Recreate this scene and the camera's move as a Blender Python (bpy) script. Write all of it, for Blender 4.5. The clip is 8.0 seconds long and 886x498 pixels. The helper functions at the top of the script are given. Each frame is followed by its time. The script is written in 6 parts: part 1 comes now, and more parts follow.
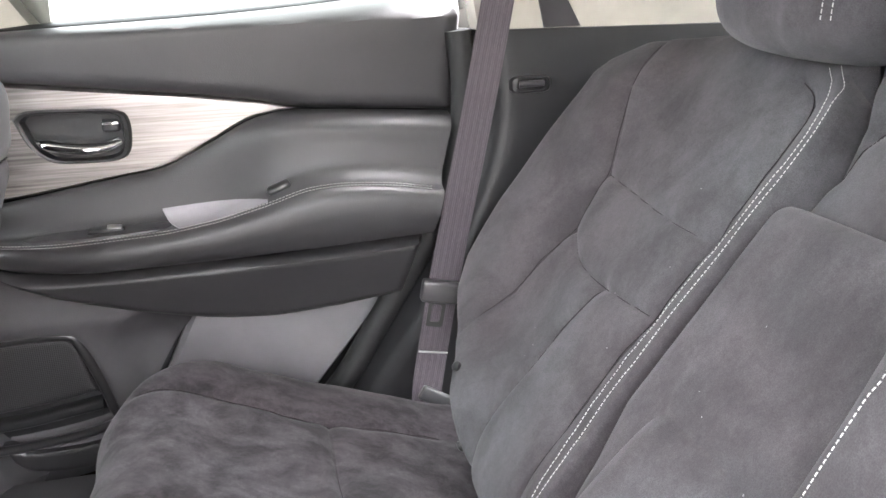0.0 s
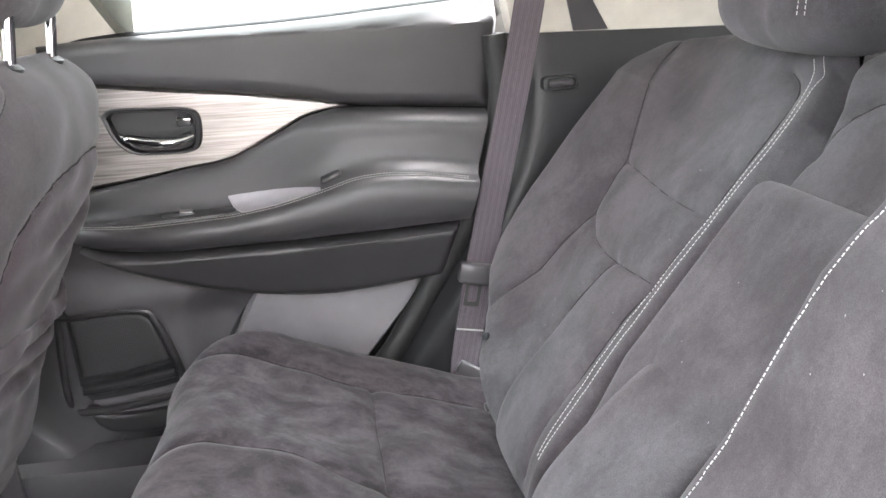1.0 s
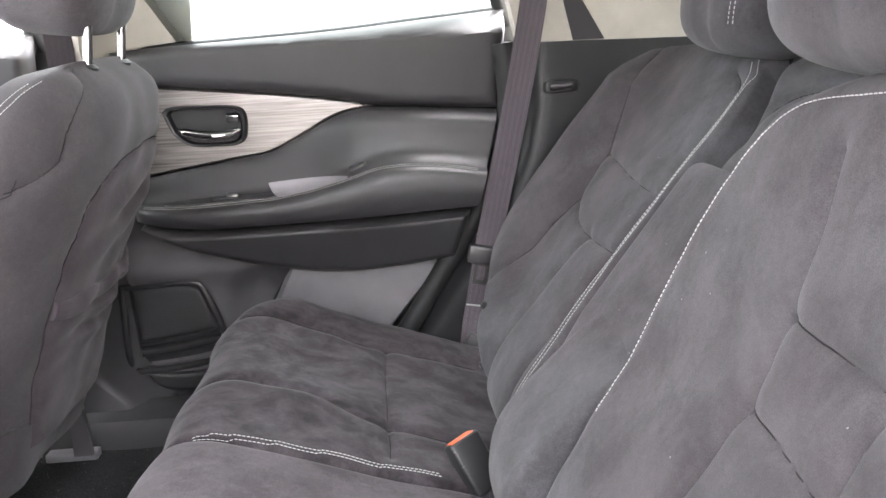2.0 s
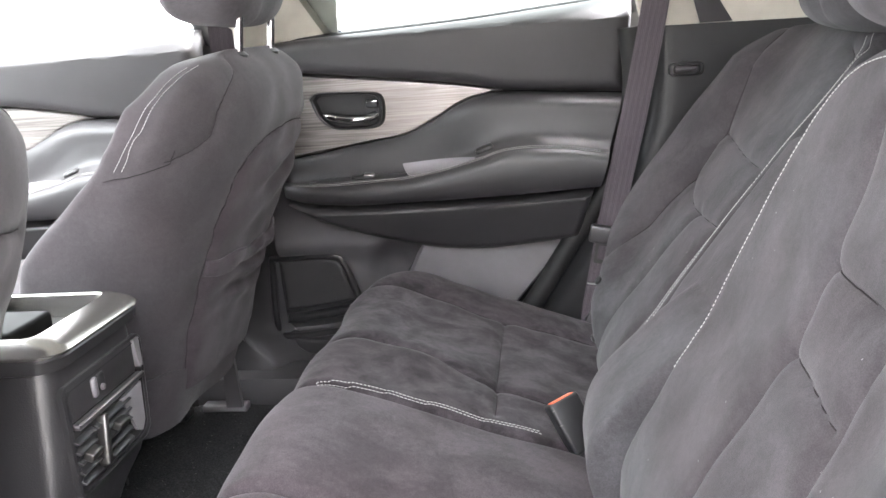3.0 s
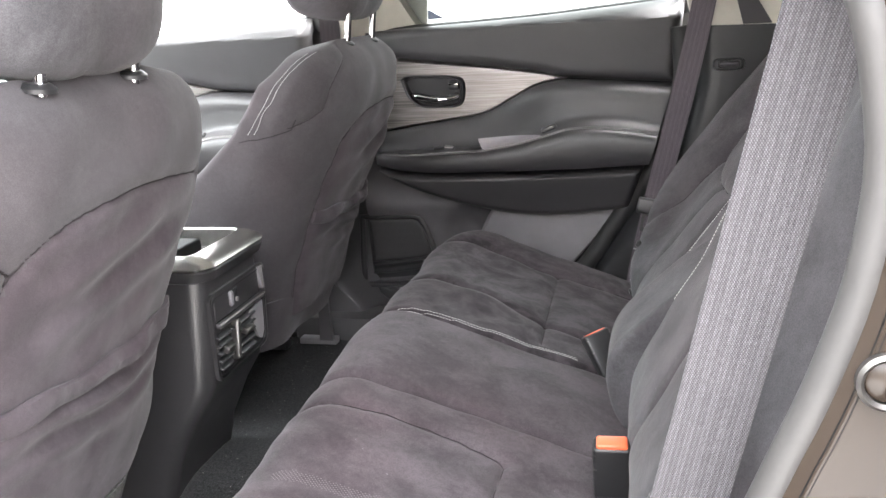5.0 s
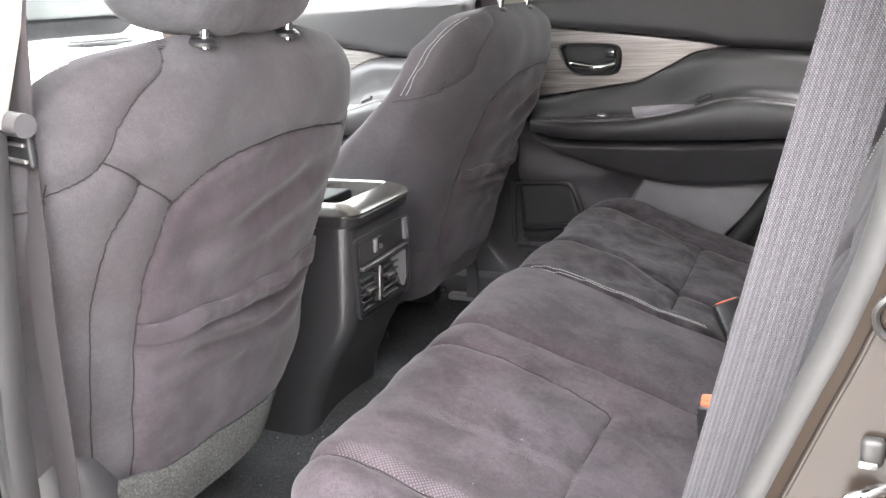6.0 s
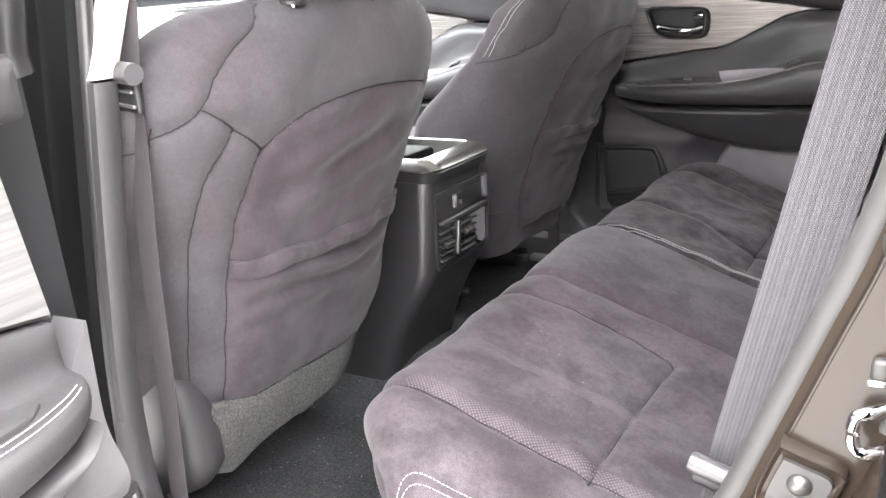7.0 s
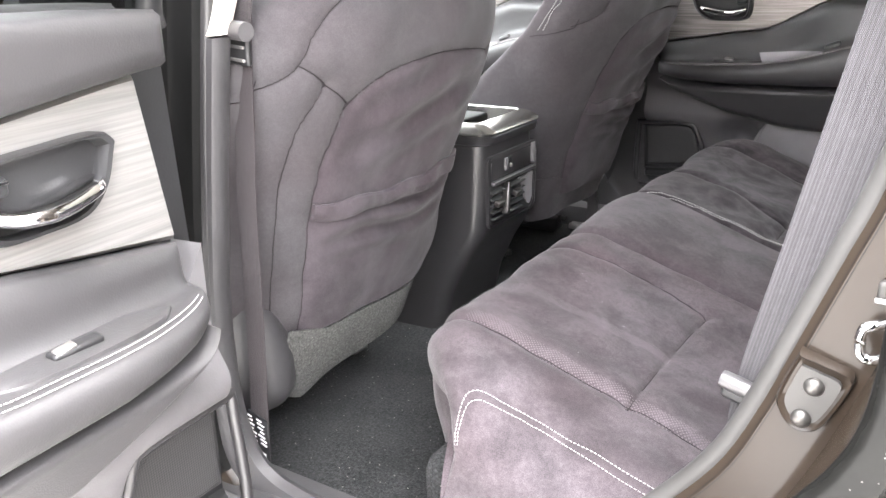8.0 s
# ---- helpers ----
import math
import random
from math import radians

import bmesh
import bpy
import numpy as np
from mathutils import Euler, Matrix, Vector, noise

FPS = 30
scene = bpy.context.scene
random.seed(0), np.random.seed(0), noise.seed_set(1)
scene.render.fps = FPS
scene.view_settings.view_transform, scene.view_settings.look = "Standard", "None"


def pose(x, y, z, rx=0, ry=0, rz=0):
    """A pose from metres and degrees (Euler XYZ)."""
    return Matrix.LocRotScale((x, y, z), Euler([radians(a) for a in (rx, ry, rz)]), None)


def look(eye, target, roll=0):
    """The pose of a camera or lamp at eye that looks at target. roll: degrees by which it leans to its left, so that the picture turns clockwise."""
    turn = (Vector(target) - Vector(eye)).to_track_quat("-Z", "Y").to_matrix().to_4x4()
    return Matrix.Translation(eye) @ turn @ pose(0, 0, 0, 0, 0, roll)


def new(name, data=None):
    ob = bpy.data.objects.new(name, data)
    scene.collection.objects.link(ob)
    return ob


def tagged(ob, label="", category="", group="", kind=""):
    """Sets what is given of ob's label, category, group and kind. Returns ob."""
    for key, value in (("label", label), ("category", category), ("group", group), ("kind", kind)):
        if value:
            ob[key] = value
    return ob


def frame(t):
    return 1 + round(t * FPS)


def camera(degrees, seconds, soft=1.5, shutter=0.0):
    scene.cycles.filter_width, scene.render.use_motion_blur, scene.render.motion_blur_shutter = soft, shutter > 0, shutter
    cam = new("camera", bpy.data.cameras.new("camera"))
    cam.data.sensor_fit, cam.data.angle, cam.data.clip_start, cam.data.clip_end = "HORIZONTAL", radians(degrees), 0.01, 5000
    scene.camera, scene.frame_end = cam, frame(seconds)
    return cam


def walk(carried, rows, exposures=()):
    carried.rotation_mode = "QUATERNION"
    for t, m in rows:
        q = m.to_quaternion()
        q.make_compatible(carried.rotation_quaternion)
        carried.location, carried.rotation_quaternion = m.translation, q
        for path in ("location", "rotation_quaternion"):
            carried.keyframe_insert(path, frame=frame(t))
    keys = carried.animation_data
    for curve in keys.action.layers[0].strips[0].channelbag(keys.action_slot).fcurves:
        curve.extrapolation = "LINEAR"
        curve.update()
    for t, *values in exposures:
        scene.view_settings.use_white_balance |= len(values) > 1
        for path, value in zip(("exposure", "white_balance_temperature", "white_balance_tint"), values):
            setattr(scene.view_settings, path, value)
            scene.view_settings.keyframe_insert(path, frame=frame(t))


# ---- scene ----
cam = camera(55.0, 8.0)
EXPOSURES = [(0.0, 6.05, 6450, 13), (1.0, 6.06, 6450, 13), (2.5, 5.52, 6450, 13), (3.5, 5.60, 6450, 13), (4.0, 5.50, 6450, 12), (5.5, 5.30, 6540, 12), (6.0, 5.34, 6540, 12), (7.0, 5.38, 6540, 12), (8.0, 5.40, 6540, 12)]
PATH = [
    (0, (0.034, -0.499, 0.778), (0.43, 1.365, 0.172), -2.1),
    (0.5, (0.052, -0.565, 0.775), (0.37, 1.319, 0.183), -2.8),
    (1, (0.057, -0.63, 0.767), (0.3, 1.272, 0.198), -3.0),
    (1.2, (0.066, -0.666, 0.764), (0.288, 1.24, 0.199), -3.0),
    (2.3, (0.141, -0.86, 0.753), (0.147, 1.072, 0.236), -3.3),
    (2.5, (0.152, -0.869, 0.747), (0.072, 1.063, 0.234), -3.6),
    (3, (0.19, -0.907, 0.735), (-0.081, 1.008, 0.228), -4.5),
    (3.5, (0.221, -0.959, 0.747), (-0.148, 0.936, 0.227), -4.7),
    (4, (0.234, -1.034, 0.759), (-0.155, 0.855, 0.23), -4.4),
    (5.3, (0.276, -1.197, 0.763), (-0.232, 0.658, 0.217), -2.5),
    (5.5, (0.295, -1.203, 0.757), (-0.311, 0.622, 0.211), -3.2),
    (6, (0.343, -1.222, 0.748), (-0.497, 0.501, 0.178), -3.5),
    (6.5, (0.387, -1.229, 0.739), (-0.591, 0.409, 0.139), -4.3),
    (7, (0.398, -1.265, 0.735), (-0.631, 0.335, 0.117), -4.1),
    (7.5, (0.411, -1.338, 0.735), (-0.658, 0.225, 0.092), -3.5),
    (8, (0.427, -1.395, 0.739), (-0.647, 0.156, 0.075), -2.4),
]
walk(cam, [(t, look(eye, target, roll)) for t, eye, target, roll in PATH], EXPOSURES)


# ---------------------------------------------------------------- world and light
world = bpy.data.worlds.new("world")
scene.world = world
world.use_nodes = True
wn = world.node_tree.nodes
wn.clear()
sky = wn.new("ShaderNodeTexSky")
sky.sky_type, sky.sun_disc = "NISHITA", False
sky.sun_elevation, sky.sun_rotation = radians(82), radians(60)
sky.air_density, sky.dust_density, sky.ozone_density = 1.0, 2.0, 1.0
desat = wn.new("ShaderNodeHueSaturation")
desat.inputs["Saturation"].default_value = 0.08
bgn = wn.new("ShaderNodeBackground")
bgn.inputs["Strength"].default_value = 0.15
won = wn.new("ShaderNodeOutputWorld")
world.node_tree.links.new(sky.outputs[0], desat.inputs["Color"])
world.node_tree.links.new(desat.outputs[0], bgn.inputs[0])
world.node_tree.links.new(bgn.outputs[0], won.inputs[0])
sun = new("sun", bpy.data.lights.new("sun", "SUN"))
sun.data.energy, sun.data.angle, sun.data.color = 0.12, radians(40), (1.0, 0.97, 0.93)
sun.matrix_world = look((0.67, 0.39, 5.5), (0, 0, 0))


# ---------------------------------------------------------------- materials
def material(name, base, rough=0.5, metal=0.0, spec=0.5, coat=0.0, sheen=0.0):
    m = bpy.data.materials.new(name)
    m.use_nodes = True
    b = m.node_tree.nodes["Principled BSDF"]
    b.inputs["Base Color"].default_value = (*base, 1)
    b.inputs["Roughness"].default_value = rough
    b.inputs["Metallic"].default_value = metal
    b.inputs["Specular IOR Level"].default_value = spec
    b.inputs["Coat Weight"].default_value = coat
    b.inputs["Sheen Weight"].default_value = sheen
    return m


def node(m, kind, **values):
    n = m.node_tree.nodes.new(kind)
    for key, value in values.items():
        n.inputs[key].default_value = value
    return n


def link(m, a, b):
    m.node_tree.links.new(a, b)


def coords(m, scale=(1, 1, 1)):
    c = m.node_tree.nodes.new("ShaderNodeTexCoord")
    mp = m.node_tree.nodes.new("ShaderNodeMapping")
    mp.inputs["Scale"].default_value = scale
    link(m, c.outputs["Object"], mp.inputs["Vector"])
    return mp.outputs[0]


def noise_of(m, vec, scale, detail=3.0, rough=0.55):
    n = node(m, "ShaderNodeTexNoise", Scale=scale, Detail=detail, Roughness=rough)
    link(m, vec, n.inputs["Vector"])
    return n.outputs["Fac"]


def ramp(m, fac, stops):
    r = m.node_tree.nodes.new("ShaderNodeValToRGB")
    while len(r.color_ramp.elements) < len(stops):
        r.color_ramp.elements.new(0.5)
    for e, (p, c) in zip(r.color_ramp.elements, stops):
        e.position, e.color = p, (*c, 1)
    link(m, fac, r.inputs[0])
    return r.outputs[0]


def mixed(m, fac, a, b, mode="MIX"):
    n = m.node_tree.nodes.new("ShaderNodeMix")
    n.data_type, n.blend_type = "RGBA", mode
    for value, slot in ((fac, 0), (a, 6), (b, 7)):
        if hasattr(value, "is_linked"):
            link(m, value, n.inputs[slot])
        else:
            n.inputs[slot].default_value = value if slot == 0 else (*value, 1)
    return n.outputs[2]


def bumped(m, height, strength, distance=0.001, normal=None):
    n = node(m, "ShaderNodeBump", Strength=strength, Distance=distance)
    link(m, height, n.inputs["Height"])
    if normal is not None:
        link(m, normal, n.inputs["Normal"])
    return n.outputs[0]


def bsdf(m):
    return m.node_tree.nodes["Principled BSDF"]


def scaled(c, k):
    return tuple(v * k for v in c)


def suede(name, base, contrast=1.0, perforated=False, grain=1.0, freq=1.0):
    """Brushed fabric: broad nap marks, a finer mottle and short fibres."""
    m = material(name, base, rough=0.95, spec=0.12, sheen=0.10)
    bsdf(m).inputs["Sheen Roughness"].default_value = 0.45
    v = coords(m)
    brush = node(m, "ShaderNodeMapping", Rotation=(0, 0, radians(35)), Scale=(0.9, 1.2, 1.0))
    link(m, v, brush.inputs["Vector"])
    warp = node(m, "ShaderNodeTexNoise", Scale=6.0, Detail=2.0)
    link(m, v, warp.inputs["Vector"])
    wv = mixed(m, 0.12, brush.outputs[0], warp.outputs["Color"], "ADD")
    dark, pale = scaled(base, 1 - 0.5 * contrast), scaled(base, 1 + 0.5 * contrast)
    marks = ramp(m, noise_of(m, wv, 13.0 * freq, 5.0, 0.60), [(0.38, dark), (0.50, base), (0.62, pale)])
    slow = ramp(m, noise_of(m, v, 3.5, 2.0), [(0.36, scaled((1.0, 0.92, 0.945), 1 - 0.32 * contrast)), (0.62, scaled((0.97, 0.985, 1.0), 1 + 0.16 * contrast))])
    broad = mixed(m, 1.0, marks, slow, "MULTIPLY")
    fine = ramp(m, noise_of(m, v, 900.0, 2.0), [(0.3, (1 - 0.30 * grain,) * 3), (0.7, (1 + 0.28 * grain,) * 3)])
    mottle = ramp(m, noise_of(m, v, 150.0, 4.0, 0.7), [(0.3, (1 - 0.16 * grain,) * 3), (0.7, (1 + 0.15 * grain,) * 3)])
    col = mixed(m, 1.0, mixed(m, 1.0, broad, mottle, "MULTIPLY"), fine, "MULTIPLY")
    n1 = bumped(m, noise_of(m, v, 1400.0, 1.0), 0.25, 0.0006)
    n2 = bumped(m, noise_of(m, wv, 16.0, 3.0), 0.18, 0.006, n1)
    if perforated:
        turn = node(m, "ShaderNodeMapping", Rotation=(0, 0, radians(45)))
        link(m, v, turn.inputs["Vector"])
        vo = node(m, "ShaderNodeTexVoronoi", Scale=300.0, Randomness=0.0)
        vo.voronoi_dimensions = "2D"
        link(m, turn.outputs[0], vo.inputs["Vector"])
        holes = ramp(m, vo.outputs["Distance"], [(0.20, (1, 1, 1)), (0.32, (0, 0, 0))])
        col = mixed(m, holes, col, scaled(base, 1.9))
        n2 = bumped(m, vo.outputs["Distance"], 0.5, 0.001, n2)
    link(m, col, bsdf(m).inputs["Base Color"])
    link(m, n2, bsdf(m).inputs["Normal"])
    return m


def grained(name, base, rough=0.5, grain=420.0, depth=0.25, spec=0.5, var=0.12):
    """Moulded plastic or leather: pebbled grain, faint wear in the gloss."""
    m = material(name, base, rough=rough, spec=spec)
    v = coords(m)
    vo = node(m, "ShaderNodeTexVoronoi", Scale=grain)
    link(m, v, vo.inputs["Vector"])
    n1 = bumped(m, vo.outputs["Distance"], depth, 0.0007)
    n2 = bumped(m, noise_of(m, v, 14.0, 3.0), 0.08, 0.004, n1)
    link(m, n2, bsdf(m).inputs["Normal"])
    col = ramp(m, noise_of(m, v, 11.0, 5.0), [(0.3, scaled(base, 1 - var)), (0.7, scaled(base, 1 + var))])
    link(m, col, bsdf(m).inputs["Base Color"])
    r = node(m, "ShaderNodeMapRange")
    link(m, noise_of(m, v, 23.0, 4.0), r.inputs["Value"])
    r.inputs["To Min"].default_value, r.inputs["To Max"].default_value = rough - 0.07, rough + 0.09
    link(m, r.outputs[0], bsdf(m).inputs["Roughness"])
    return m


def perforated_mesh(name, base):
    """Pressed plastic mesh: rows of small dark holes."""
    m = material(name, base, rough=0.45, spec=0.5)
    v = coords(m)
    parts = node(m, "ShaderNodeSeparateXYZ")
    link(m, v, parts.inputs[0])
    along = node(m, "ShaderNodeMath")
    along.operation = "ADD"
    link(m, parts.outputs[0], along.inputs[0])
    link(m, parts.outputs[1], along.inputs[1])
    flat = node(m, "ShaderNodeCombineXYZ")
    link(m, along.outputs[0], flat.inputs[0])
    link(m, parts.outputs[2], flat.inputs[1])
    vo = node(m, "ShaderNodeTexVoronoi", Scale=330.0, Randomness=0.0)
    vo.voronoi_dimensions = "2D"
    link(m, flat.outputs[0], vo.inputs["Vector"])
    col = ramp(m, vo.outputs["Distance"], [(0.36, scaled(base, 0.25)), (0.46, base)])
    wear = ramp(m, noise_of(m, v, 9.0, 3.0), [(0.35, (0.88, 0.88, 0.88)), (0.65, (1.1, 1.1, 1.1))])
    link(m, mixed(m, 1.0, col, wear, "MULTIPLY"), bsdf(m).inputs["Base Color"])
    link(m, bumped(m, vo.outputs["Distance"], 0.5, 0.001), bsdf(m).inputs["Normal"])
    return m


def carpet(name, base, speck=0.5):
    m = material(name, base, rough=1.0, spec=0.03, sheen=0.03)
    v = coords(m)
    a = noise_of(m, v, 270.0, 3.0, 0.75)
    col = ramp(m, a, [(0.32, scaled(base, 1 - speck)), (0.52, base), (0.72, scaled(base, 1 + 1.4 * speck))])
    big = ramp(m, noise_of(m, v, 7.0, 4.0), [(0.35, (0.75, 0.75, 0.75)), (0.65, (1.2, 1.2, 1.2))])
    col = mixed(m, 1.0, col, big, "MULTIPLY")
    lint = node(m, "ShaderNodeTexVoronoi", Scale=75.0)
    link(m, v, lint.inputs["Vector"])
    dots = ramp(m, lint.outputs["Distance"], [(0.06, (1, 1, 1)), (0.09, (0, 0, 0))])
    col = mixed(m, dots, col, (0.24, 0.23, 0.22))
    link(m, col, bsdf(m).inputs["Base Color"])
    link(m, bumped(m, a, 1.0, 0.003), bsdf(m).inputs["Normal"])
    return m


def brushed(name, base, turn=0.0, low=0.32):
    """Streaked metal; turn: degrees by which the streaks swing about the upright."""
    m = material(name, base, rough=0.38, metal=0.75)
    c = m.node_tree.nodes.new("ShaderNodeTexCoord")
    r = m.node_tree.nodes.new("ShaderNodeVectorRotate")
    r.inputs["Angle"].default_value = radians(turn)
    link(m, c.outputs["Object"], r.inputs["Vector"])
    fine, broad = (node(m, "ShaderNodeMapping", Scale=s) for s in ((6, 300, 300), (2.2, 90, 90)))
    link(m, r.outputs[0], fine.inputs["Vector"])
    link(m, r.outputs[0], broad.inputs["Vector"])
    a = noise_of(m, fine.outputs[0], 1.0, 5.0, 0.65)
    b = noise_of(m, broad.outputs[0], 1.0, 3.0)
    streak = mixed(m, 0.5, ramp(m, a, [(0.36, scaled(base, low)), (0.62, scaled(base, 1.15))]), ramp(m, b, [(0.35, scaled(base, 0.4 + 0.6 * low)), (0.6, scaled(base, 1.15))]))
    link(m, streak, bsdf(m).inputs["Base Color"])
    link(m, bumped(m, a, 0.12, 0.0006), bsdf(m).inputs["Normal"])
    return m


def webbing(name, base, along, across):
    """Woven belt: fine twill rows and five broad ribs."""
    m = material(name, base, rough=0.8, spec=0.12, sheen=0.08)
    v = coords(m)
    weave = None
    for lean in (58, -58):
        turn = node(m, "ShaderNodeMapping", Rotation=(0, radians(lean), 0))
        link(m, v, turn.inputs["Vector"])
        w = node(m, "ShaderNodeTexWave", Scale=225.0, Distortion=0.6, Detail=1.0)
        w.wave_type, w.bands_direction = "BANDS", along
        link(m, turn.outputs[0], w.inputs["Vector"])
        weave = w.outputs["Color"] if weave is None else mixed(m, 1.0, weave, w.outputs["Color"], "MULTIPLY")
    n = noise_of(m, v, 420.0, 2.0)
    dot = node(m, "ShaderNodeVectorMath")
    dot.operation = "DOT_PRODUCT"
    link(m, v, dot.inputs[0])
    dot.inputs[1].default_value = [668.0 * c for c in across]
    wave = node(m, "ShaderNodeMath")
    wave.operation = "SINE"
    link(m, dot.outputs["Value"], wave.inputs[0])
    ribs = ramp(m, wave.outputs[0], [(0.0, (0.92, 0.92, 0.92)), (0.5, (1.05, 1.05, 1.05))])
    col = mixed(m, 1.0, ramp(m, weave, [(0.1, scaled(base, 0.74)), (0.5, scaled(base, 1.28))]), ramp(m, n, [(0.3, (0.84, 0.84, 0.84)), (0.7, (1.13, 1.13, 1.13))]), "MULTIPLY")
    col = mixed(m, 1.0, col, ribs, "MULTIPLY")
    fine = node(m, "ShaderNodeMath")
    fine.operation = "MULTIPLY"
    link(m, dot.outputs["Value"], fine.inputs[0])
    fine.inputs[1].default_value = 3.0
    cols = node(m, "ShaderNodeMath")
    cols.operation = "SINE"
    link(m, fine.outputs[0], cols.inputs[0])
    knit = ramp(m, cols.outputs[0], [(0.0, (0.85, 0.85, 0.85)), (0.7, (1.08, 1.08, 1.08))])
    col = mixed(m, 1.0, col, knit, "MULTIPLY")
    link(m, col, bsdf(m).inputs["Base Color"])
    link(m, bumped(m, weave, 0.6, 0.001), bsdf(m).inputs["Normal"])
    return m


def glass(name, tint=(0.93, 0.96, 0.95)):
    m = bpy.data.materials.new(name)
    m.use_nodes = True
    m.node_tree.nodes.clear()
    out = node(m, "ShaderNodeOutputMaterial")
    mix = node(m, "ShaderNodeMixShader")
    tr = node(m, "ShaderNodeBsdfTransparent", Color=(*tint, 1))
    gl = node(m, "ShaderNodeBsdfGlossy", Roughness=0.02)
    fr = node(m, "ShaderNodeFresnel", IOR=1.3)
    link(m, fr.outputs[0], mix.inputs[0])
    link(m, tr.outputs[0], mix.inputs[1])
    link(m, gl.outputs[0], mix.inputs[2])
    link(m, mix.outputs[0], out.inputs[0])
    return m


def dusty(name, base):
    """Glossy paint with pale grit on it."""
    m = material(name, base, rough=0.24, spec=0.14)
    v = coords(m)
    vo = node(m, "ShaderNodeTexVoronoi", Scale=120.0)
    link(m, v, vo.inputs["Vector"])
    grit = ramp(m, vo.outputs["Distance"], [(0.04, (1, 1, 1)), (0.10, (0, 0, 0))])
    film = ramp(m, noise_of(m, v, 24.0, 5.0, 0.7), [(0.45, base), (0.75, scaled(base, 1.4))])
    link(m, mixed(m, grit, film, (0.16, 0.155, 0.15)), bsdf(m).inputs["Base Color"])
    link(m, bumped(m, noise_of(m, v, 30.0, 3.0), 0.25, 0.004), bsdf(m).inputs["Normal"])
    return m


CHAR = (0.063, 0.0535, 0.058)
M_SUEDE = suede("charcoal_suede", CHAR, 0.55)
M_SUEDE_SOFT = suede("charcoal_suede_smooth", (0.064, 0.0615, 0.0645), 0.42, grain=0.7)
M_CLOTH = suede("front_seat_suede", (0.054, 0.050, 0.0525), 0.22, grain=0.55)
M_POCKET = suede("mauve_pocket_suede", (0.050, 0.042, 0.0465), 0.4, grain=0.6)
M_SUEDE_MID = suede("charcoal_suede_centre", (0.059, 0.0515, 0.0555), 0.5)
# right bench pad: darker base and finer, stronger marks than charcoal_suede
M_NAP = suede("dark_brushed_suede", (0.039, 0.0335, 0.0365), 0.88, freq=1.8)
M_PERF = suede("perforated_suede", CHAR, 0.8, perforated=True)
M_LEATHER = grained("black_leatherette", (0.036, 0.0345, 0.036), 0.45, 520.0, 0.16, 0.6)
M_PLASTIC = grained("dark_grey_plastic", (0.060, 0.057, 0.060), 0.32, 480.0, 0.18, 0.7)
M_PANEL = grained("grey_speaker_panel", (0.092, 0.088, 0.092), 0.60, 480.0, 0.18, 0.3)
M_PILLAR = grained("dark_pillar_plastic", (0.043, 0.0415, 0.0435), 0.48, 480.0, 0.18, 0.45)
M_TRIM = grained("black_trim_plastic", (0.025, 0.024, 0.025), 0.32, 480.0, 0.2, 0.65)
M_CUP = grained("pale_cup_lining", (0.30, 0.285, 0.305), 0.5, 480.0, 0.1)
M_GREYPLASTIC = grained("mid_grey_plastic", (0.165, 0.157, 0.165), 0.44, 480.0, 0.2)
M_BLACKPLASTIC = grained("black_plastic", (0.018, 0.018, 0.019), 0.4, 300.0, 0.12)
M_RUBBER = grained("black_rubber", (0.016, 0.016, 0.016), 0.6, 200.0, 0.1)
M_SEAL = grained("grey_seal", (0.036, 0.0345, 0.0335), 0.55, 300.0, 0.1)
M_GRILLE = perforated_mesh("speaker_mesh", (0.046, 0.045, 0.046))
M_BEIGE = grained("beige_trim", (0.55, 0.52, 0.46), 0.75, 500.0, 0.12, 0.3)
M_HEAD = grained("headliner_cloth", (0.60, 0.58, 0.53), 0.95, 900.0, 0.3, 0.1)
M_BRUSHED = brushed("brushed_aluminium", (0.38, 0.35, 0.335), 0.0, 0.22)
# same metal in the open door; daylight put in as a paler, flatter colour
M_BRUSHED_OPEN_LIT = brushed("brushed_aluminium_open_lit", (0.47, 0.46, 0.445), 84.0, 0.72)
M_SATIN = material("satin_silver", (0.40, 0.385, 0.375), 0.32, 0.85)
M_DARKSATIN = material("dark_satin_metal", (0.29, 0.28, 0.265), 0.27, 0.9)
M_WORN = material("worn_steel", (0.115, 0.11, 0.105), 0.38, 0.85)
M_CHROME = material("chrome", (0.85, 0.85, 0.86), 0.06, 1.0)
M_STEEL = material("bare_steel", (0.060, 0.058, 0.056), 0.5, 0.5)
M_PAINT = material("dark_brown_paint", (0.024, 0.018, 0.0138), 0.24, 0.0, spec=0.28)
# gritty body paint with its dark reflection put in as black
M_GLOSS = dusty("dusty_blackened_paint", (0.006, 0.006, 0.0056))
M_CARPET = carpet("charcoal_carpet", (0.031, 0.0315, 0.0325), 0.6)
M_FLAP = carpet("grey_green_felt", (0.108, 0.108, 0.104), 0.5)
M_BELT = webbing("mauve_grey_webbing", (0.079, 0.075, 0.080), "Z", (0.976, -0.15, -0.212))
# same webbing on the right belt, paled to stand for more light
M_BELT_RIGHT = webbing("lit_mauve_webbing", (0.135, 0.116, 0.131), "Z", (0.976, -0.15, -0.212))
# same webbing on the front belts, with their shade put into the colour
M_BELT_FRONT = webbing("shaded_mauve_webbing", (0.043, 0.034, 0.038), "Z", (0.97, -0.24, -0.093))
M_SEAM = material("dark_seam_thread", (0.022, 0.019, 0.020), 0.9, spec=0.1)
M_STITCH = material("white_thread", (0.42, 0.41, 0.40), 0.8)
